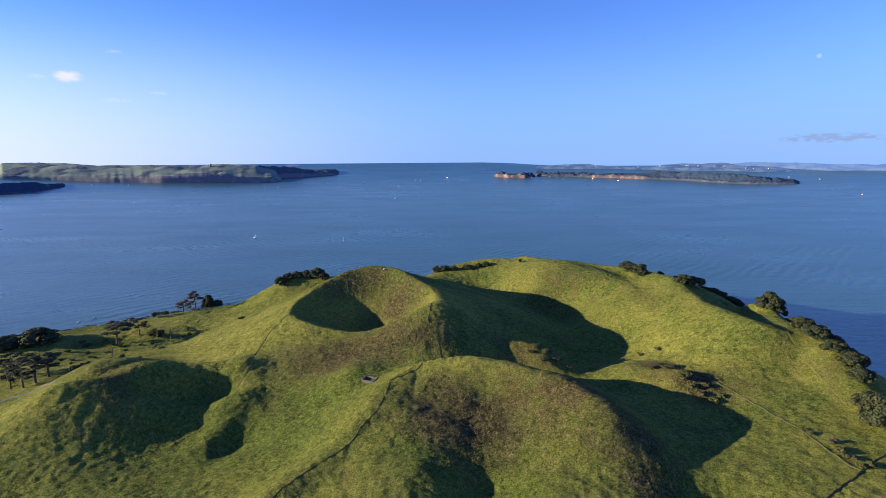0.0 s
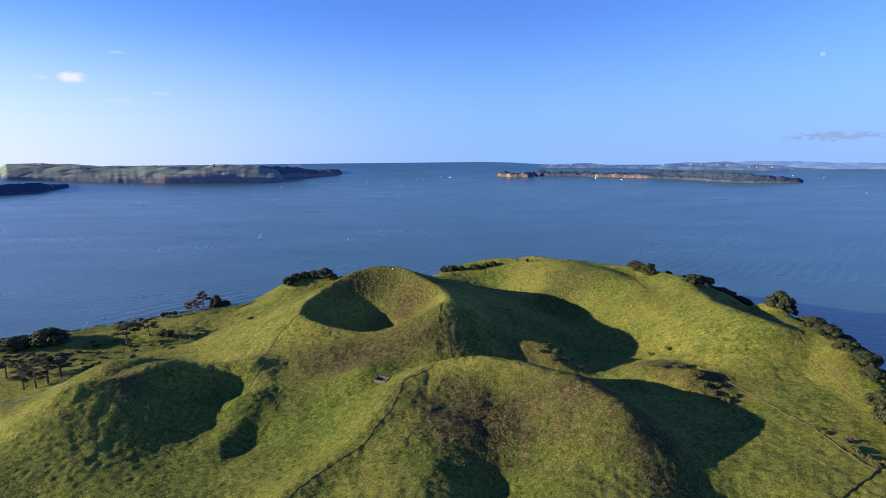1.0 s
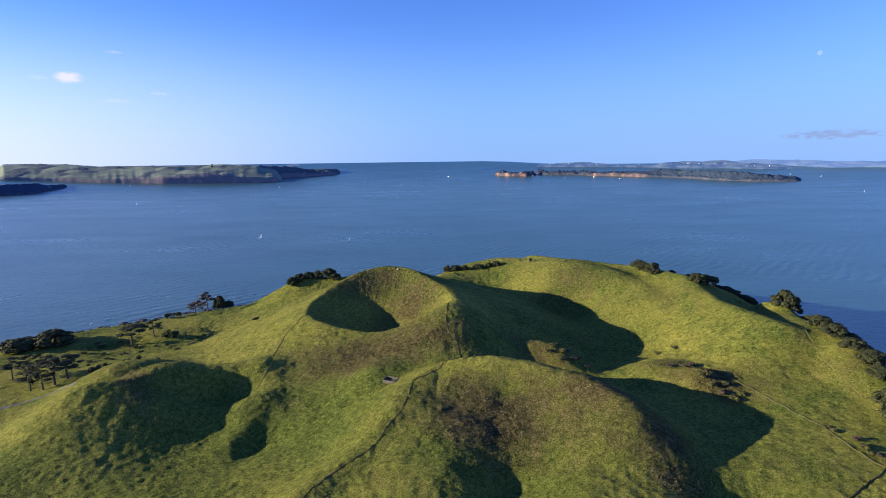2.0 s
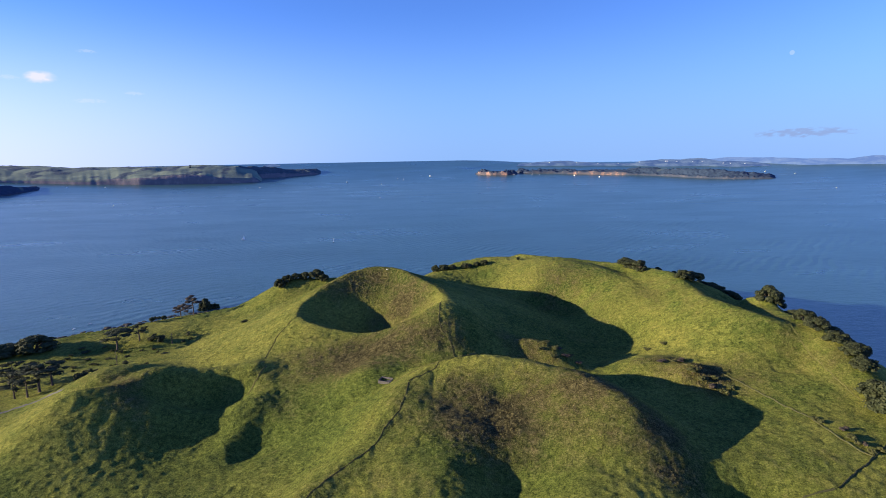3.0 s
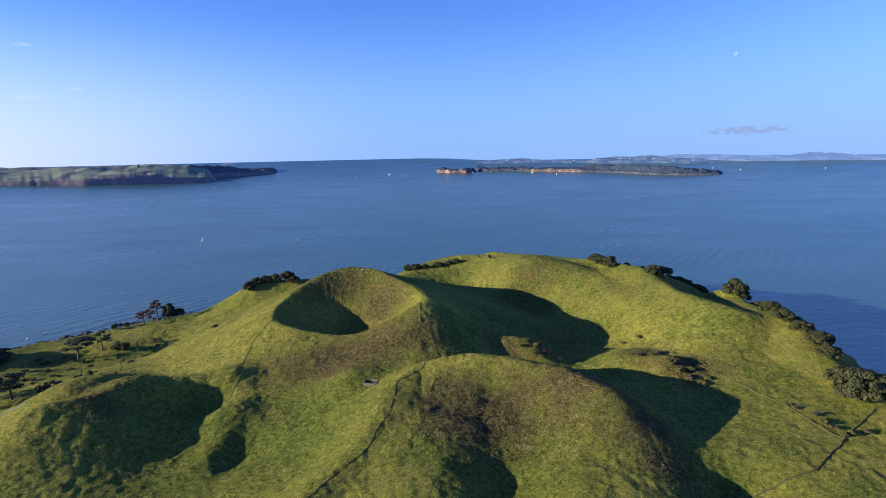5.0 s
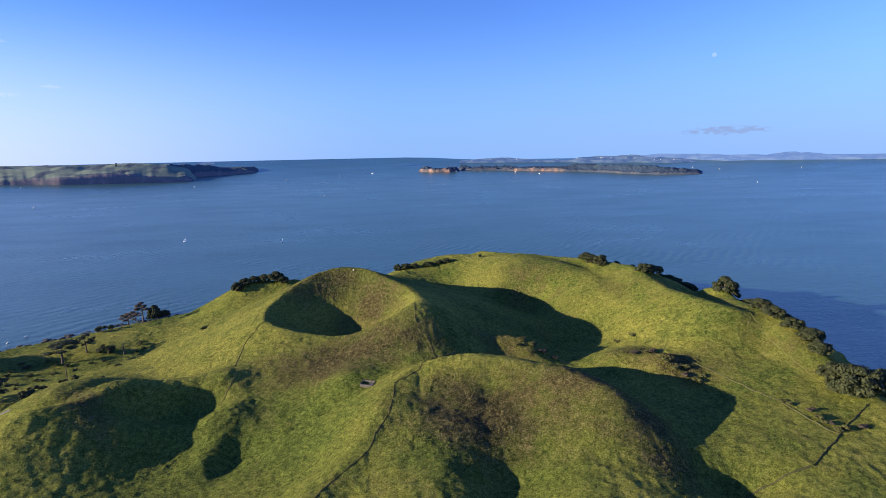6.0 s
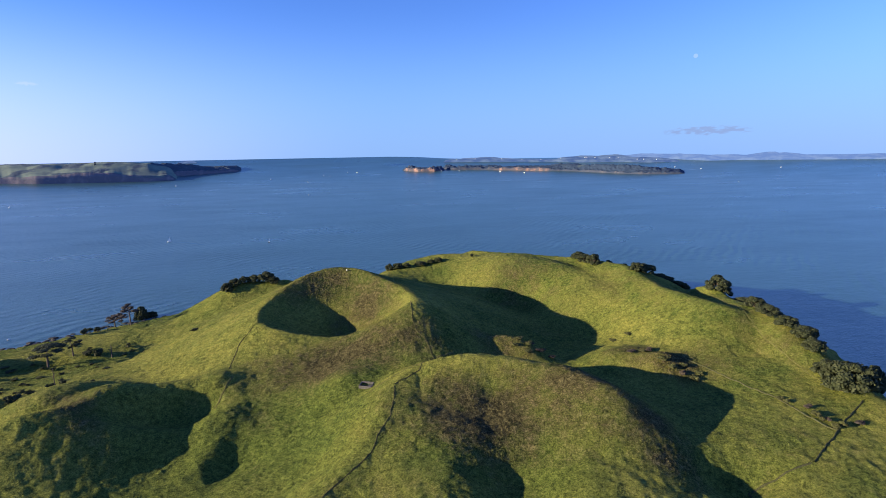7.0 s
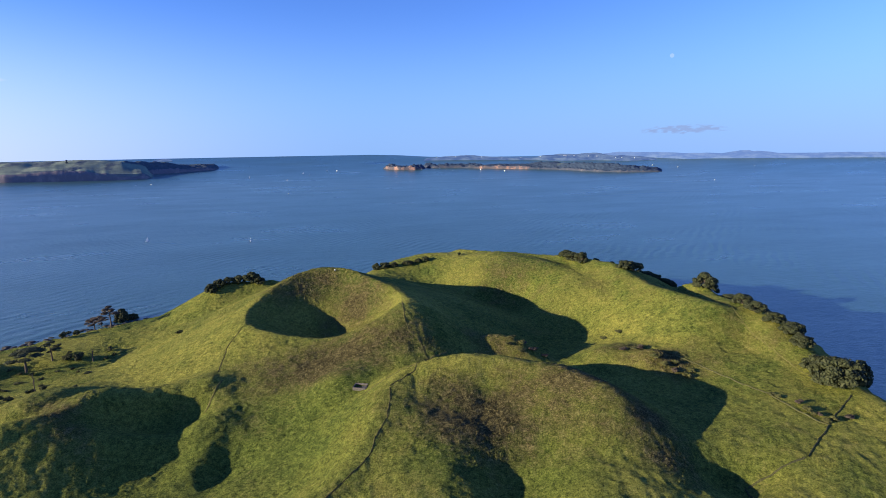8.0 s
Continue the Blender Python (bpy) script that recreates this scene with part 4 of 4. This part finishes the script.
def hull_mesh(bm, length, beam, height):
    rings = []
    for f, w in ((-0.5, 0.7), (-0.2, 1.0), (0.15, 0.92), (0.38, 0.5), (0.5, 0.04)):
        x = f * length
        rings.append([bm.verts.new((x, -beam / 2 * w, height)), bm.verts.new((x, -beam / 2 * w * 0.6, -0.3)), bm.verts.new((x, beam / 2 * w * 0.6, -0.3)), bm.verts.new((x, beam / 2 * w, height))])
    for a, b in zip(rings[:-1], rings[1:]):
        for k in range(4):
            bm.faces.new((a[k], b[k], b[(k + 1) % 4], a[(k + 1) % 4]))
    bm.faces.new(rings[0])
    bm.faces.new(rings[-1][::-1])
    return bm


def yacht(x, y, mast, turn, dark=False):
    root = new("sailing_yacht")
    root.matrix_world = pose(x, y, float(sea_level(x, y)), 0, 6, turn)
    s = mast / 16
    part("hull", hull_mesh(bmesh.new(), 10 * s, 3.0 * s, 1.2 * s), HULL if dark else WHITE, root, "dark hull" if dark else "white hull")
    part("cabin", block(bmesh.new(), -0.5 * s, 0, 1.4 * s, 3.6 * s, 1.8 * s, 0.7 * s, 0.1), WHITE, root)
    part("mast", block(bmesh.new(), 0.6 * s, 0, 6.6 * s, 0.22 * s, 0.22 * s, 11.0 * s), SAIL, root)
    for name, pts in (("mainsail", ((0.4, 1.9), (0.4, 11.6), (-4.4, 2.0))), ("jib", ((0.9, 10.0), (4.7, 1.5), (0.9, 1.8)))):
        bm = bmesh.new()
        front = [bm.verts.new((px * s, 0.06, pz * s)) for px, pz in pts]
        back = [bm.verts.new((px * s, -0.06, pz * s)) for px, pz in pts]
        bm.faces.new(front), bm.faces.new(back[::-1])
        for k in range(3):
            bm.faces.new((front[k], back[k], back[(k + 1) % 3], front[(k + 1) % 3]))
        part(name, bm, SAIL, root, "white sail")
    return tagged(root, "white-sailed yacht with a dark hull on the sea" if dark else "small white sailing yacht on the open sea", "boat", "yachts")


def motor_boat(x, y, length, turn):
    root = new("motor_boat")
    root.matrix_world = pose(x, y, float(sea_level(x, y)), 0, 0, turn)
    part("hull", hull_mesh(bmesh.new(), length, length * 0.34, length * 0.16), WHITE, root)
    part("cabin", block(bmesh.new(), -length * 0.05, 0, length * 0.24, length * 0.4, length * 0.24, length * 0.18, 0.1), WHITE, root, "white cabin")
    return tagged(root, "white motor boat under way", "boat", "motor boats")


def wake(points, wide):
    p = np.array(points, float)
    n = 60
    f = np.linspace(0, 1, n)
    x, y = np.interp(f, np.linspace(0, 1, len(p)), p[:, 0]), np.interp(f, np.linspace(0, 1, len(p)), p[:, 1])
    tx, ty = np.gradient(x), np.gradient(y)
    l = np.hypot(tx, ty)
    w = wide * (0.35 + 0.65 * f) * (0.75 + 0.5 * np.random.RandomState(len(points)).rand(n)) * np.clip((1.02 - f) * 3, 0, 1)
    left = np.stack([x - ty / l * w, y + tx / l * w], 1)
    right = np.stack([x + ty / l * w, y - tx / l * w], 1)
    verts = [(a, b, float(sea_level(a, b)) + 0.35) for pair in zip(left, right) for a, b in pair]
    faces = [(2 * i, 2 * i + 2, 2 * i + 3, 2 * i + 1) for i in range(n - 1)]
    return tagged(new("wake", mesh_of("wake", verts, faces, FOAM)), "pale streak of foam behind a boat", "wake", kind="structure")


for row in ((-371, 1162, 12.5, 42), (-1156, 2177, 11, 60), (-108, 3890, 15, 50), (-68, 3800, 17, 80), (57, 4042, 14, 15), (-436, 3687, 18, 30), (-197, 3437, 13, 100), (721, 3945, 13, 0), (851, 3935, 14, 45), (892, 3884, 13, 20), (1105, 3760, 13, 140), (-2050, 3400, 13, 30)):
    yacht(*row)
yacht(-175, 1094, 11, 75, True)
for row in ((-148, 2330, 10, 200), (1853, 2329, 10, 10), (122, 4026, 14, 160), (2316, 3246, 12, 5), (914, 3792, 10, 30), (1227, 3601, 13, 120), (-912, 3342, 12, 0), (-986, 3322, 9, 10), (-1841, 3424, 10, 0), (2245, 3425, 12, 0), (2712, 3019, 12, 20), (-351, 564, 3.6, 20), (-358, 548, 3.0, 60)):
    motor_boat(*row)
wake([(-369, 1160), (-330, 1135), (-285, 1090)], 1.3)
wake([(-146, 2334), (-40, 2440), (140, 2560), (330, 2600)], 6)
wake([(1846, 2328), (1500, 2180), (1150, 2090), (900, 2060)], 6)
wake([(126, 4018), (230, 3900), (300, 3830)], 10)
wake([(-905, 3342), (-840, 3350), (-780, 3365)], 5)
wake([(2310, 3246), (2240, 3230), (2180, 3240)], 8)
wake([(1500, 1900), (1250, 1790), (1000, 1740), (800, 1730)], 5)
wake([(-2000, 2500), (-1700, 2560), (-1300, 2700), (-900, 2800)], 6)


# ---- the lookout tower on the headland ----
def lookout_tower():
    tree = BVHTree.FromPolygons([v.co for v in HEADLAND_LAND.data.vertices], [tuple(p.vertices) for p in HEADLAND_LAND.data.polygons])
    ground_point = tree.ray_cast(Vector((-1515, 3886, 900)), Vector((0, 0, -1)))[0]
    root = new("lookout_tower")
    root.matrix_world = pose(-1515, 3886, ground_point.z - 1, 0, 0, 20)
    part("base", block(bmesh.new(), 0, 0, 3, 13, 11, 8, 0.4), CONCRETE, root, "low grey base")
    part("shaft", block(bmesh.new(), 0, 0, 11, 7, 7, 12, 0.4), CONCRETE, root, "dark square shaft")
    part("cabin", block(bmesh.new(), 0, 0, 18.5, 9, 9, 4, 0.4), HULL, root, "dark glazed lookout cabin")
    return tagged(root, "dark square lookout tower on the headland's crest", "tower")


lookout_tower()


# ---- clouds and the day moon, very far ----
def vapour_material(name, share, colour, glow):
    """Thin vapour that glows with scattered daylight; the attribute "thick" says how dense it is."""
    n = Nodes(name)
    thick = n.add("ShaderNodeAttribute")
    thick.attribute_name = "thick"
    n.put(n.math("MULTIPLY", thick.outputs["Fac"], share), "Alpha")
    n.bsdf.inputs["Emission Color"].default_value = (*colour, 1)
    n.bsdf.inputs["Emission Strength"].default_value = glow
    return n.done((0.0, 0.0, 0.0), 1.0, specular=0.0)


def cloud(x, y, z, wide, high, seed, material, label, ragged=0.5):
    """A far bank of vapour, bellied towards the island, dense in the middle and frayed at its edges."""
    nu, nv = 49, 25
    u, v = np.meshgrid(np.linspace(-1, 1, nu), np.linspace(-1, 1, nv))
    side = Vector((y, -x, 0)).normalized()
    belly = 0.3 * wide * (u * u + v * v)
    X = x + side.x * u * wide / 2 + x / math.hypot(x, y) * belly
    Y = y + side.y * u * wide / 2 + y / math.hypot(x, y) * belly
    Z = z + v * high / 2
    fray = ragged * (value_noise(u * wide, v * high * 2.5, high * 0.7, seed) + 0.5 * value_noise(u * wide, v * high * 2.5, high * 0.3, seed + 1))
    low = np.where(v < 0, 1.5, 1.0)
    body = 1 - np.sqrt(u * u + (v * low) ** 2) + fray * (1 - u * u) * (1 - v * v)
    edge = np.clip((1 - np.maximum(np.abs(u), np.abs(v))) * 4, 0, 1)
    thick = np.clip(body * 1.6, 0, 1) ** 1.4 * edge
    k = np.arange(nu * nv).reshape(nv, nu)
    faces = np.stack([k[:-1, :-1], k[:-1, 1:], k[1:, 1:], k[1:, :-1]], -1).reshape(-1, 4)
    me = mesh_of("cloud", np.stack([X, Y, Z], -1).reshape(-1, 3), faces, material, True)
    me.attributes.new("thick", "FLOAT", "POINT").data.foreach_set("value", thick.ravel())
    return tagged(new("cloud", me), label, "cloud", "clouds", kind="structure")


VAPOUR, THIN, GREY = vapour_material("cloud_vapour", 0.9, (0.86, 0.84, 1.0), 0.46), vapour_material("thin_vapour", 0.2, (0.84, 0.86, 1), 0.46), vapour_material("grey_vapour", 0.7, (0.42, 0.56, 0.98), 0.30)
cloud(-2540, 4082, 757, 230, 120, 1, VAPOUR, "small white puff of cloud low over the horizon", 0.25)
cloud(-2690, 4000, 748, 160, 50, 2, THIN, "thin white wisp of cloud")
cloud(-2311, 4240, 613, 260, 50, 3, THIN, "thin white wisp of cloud")
cloud(-2279, 4208, 950, 160, 40, 4, THIN, "thin white wisp of cloud")
cloud(-2056, 4363, 675, 170, 40, 5, THIN, "thin white wisp of cloud")
cloud(2844, 3926, 296, 760, 100, 6, GREY, "long grey streak of cloud over the horizon", 0.8)


def day_moon():
    bm = bmesh.new()
    bmesh.ops.create_uvsphere(bm, u_segments=20, v_segments=12, radius=16.0)
    me = bpy.data.meshes.new("moon")
    bm.to_mesh(me)
    bm.free()
    me.shade_smooth()
    me.attributes.new("thick", "FLOAT", "POINT").data.foreach_set("value", np.ones(len(me.vertices)))
    me.materials.append(vapour_material("moon_rock", 0.1, (0.95, 0.95, 1), 0.5))
    ob = new("moon", me)
    ob.matrix_world = pose(2723, 3953, 858)
    return tagged(ob, "pale day moon in the blue sky", "moon", kind="structure")


day_moon()


# ---- tussocks: the rough top of the pasture ----
def tussocks(name, label, x0, x1, y0, y1, count, small, large, seed, steep=0.5):
    rng = np.random.RandomState(seed)
    x, y = rng.uniform(x0, x1, count), rng.uniform(y0, y1, count)
    rand = np.minimum(np.minimum(x - x0, x1 - x), np.minimum(y - y0, y1 - y)) / 12      # thins out towards the border
    keep = (ground_height(x, y) > 1.2) & (value_noise(x, y, 9, seed) + rng.uniform(-0.8, 0.8, count) > -0.35) & (rand > rng.rand(count))
    x, y = x[keep], y[keep]
    n = len(x)
    rough = 0.75 + 0.35 * value_noise(x, y, 24, seed + 1)
    r = rng.uniform(small, large, n) * rough
    h = r * rng.uniform(0.4, 1.0, n) * steep * (0.55 + 2.2 * dryness(x, y))      # dry growth stands tall
    turn = rng.uniform(0, 2 * math.pi, n)
    z = turf(x, y)
    verts = np.empty((n, 5, 3))
    for k in range(4):
        a = turn + k * math.pi / 2
        rr = r * rng.uniform(0.7, 1.2, n)
        verts[:, k] = np.stack([x + rr * np.cos(a), y + rr * np.sin(a), z - 0.35 * r], -1)
    verts[:, 4] = np.stack([x + r * rng.uniform(-0.4, 0.4, n), y + r * rng.uniform(-0.4, 0.4, n), z + h], -1)
    base = np.arange(n)[:, None] * 5
    faces = np.concatenate([base + np.array([[k, (k + 1) % 4, 4]]) for k in range(4)])
    me = bpy.data.meshes.new(name)
    me.vertices.add(n * 5)
    me.vertices.foreach_set("co", verts.ravel())
    me.loops.add(len(faces) * 3)
    me.loops.foreach_set("vertex_index", faces.astype(np.int32).ravel())
    me.polygons.add(len(faces))
    me.polygons.foreach_set("loop_start", np.arange(len(faces), dtype=np.int32) * 3)
    me.update(calc_edges=True)
    me.validate()
    me.materials.append(TUFT)
    me.shade_smooth()
    ob = new(name, me)
    give_dry(ob)
    return tagged(ob, label, "grass", kind="stuff")


tussocks("grass_tussocks", "knee-high green and straw grass tussocks", -240, 240, 175, 330, 150000, 0.35, 0.85, 61, 0.4)
tussocks("grass_tussocks", "rough grass tussocks on the cones and the ridge", -235, 245, 330, 620, 150000, 0.45, 0.95, 62, 0.4)
tussocks("grass_tussocks", "rough grass and low weeds on the shore flat", -380, -160, 300, 610, 50000, 0.5, 1.5, 63, 0.4)
tussocks("weeds", "rank dark green weeds in the damp hollow below the cone", 78, 120, 190, 216, 1500, 0.45, 1.1, 64, 0.6)
tussocks("weeds", "rank green weeds on the floor of the small valley", -235, -120, 232, 300, 5500, 0.45, 1.0, 65, 0.55)
tussocks("weeds", "leafy green weeds along the foot of the crater cone", -10, 36, 298, 330, 1500, 0.5, 1.2, 66, 0.8)
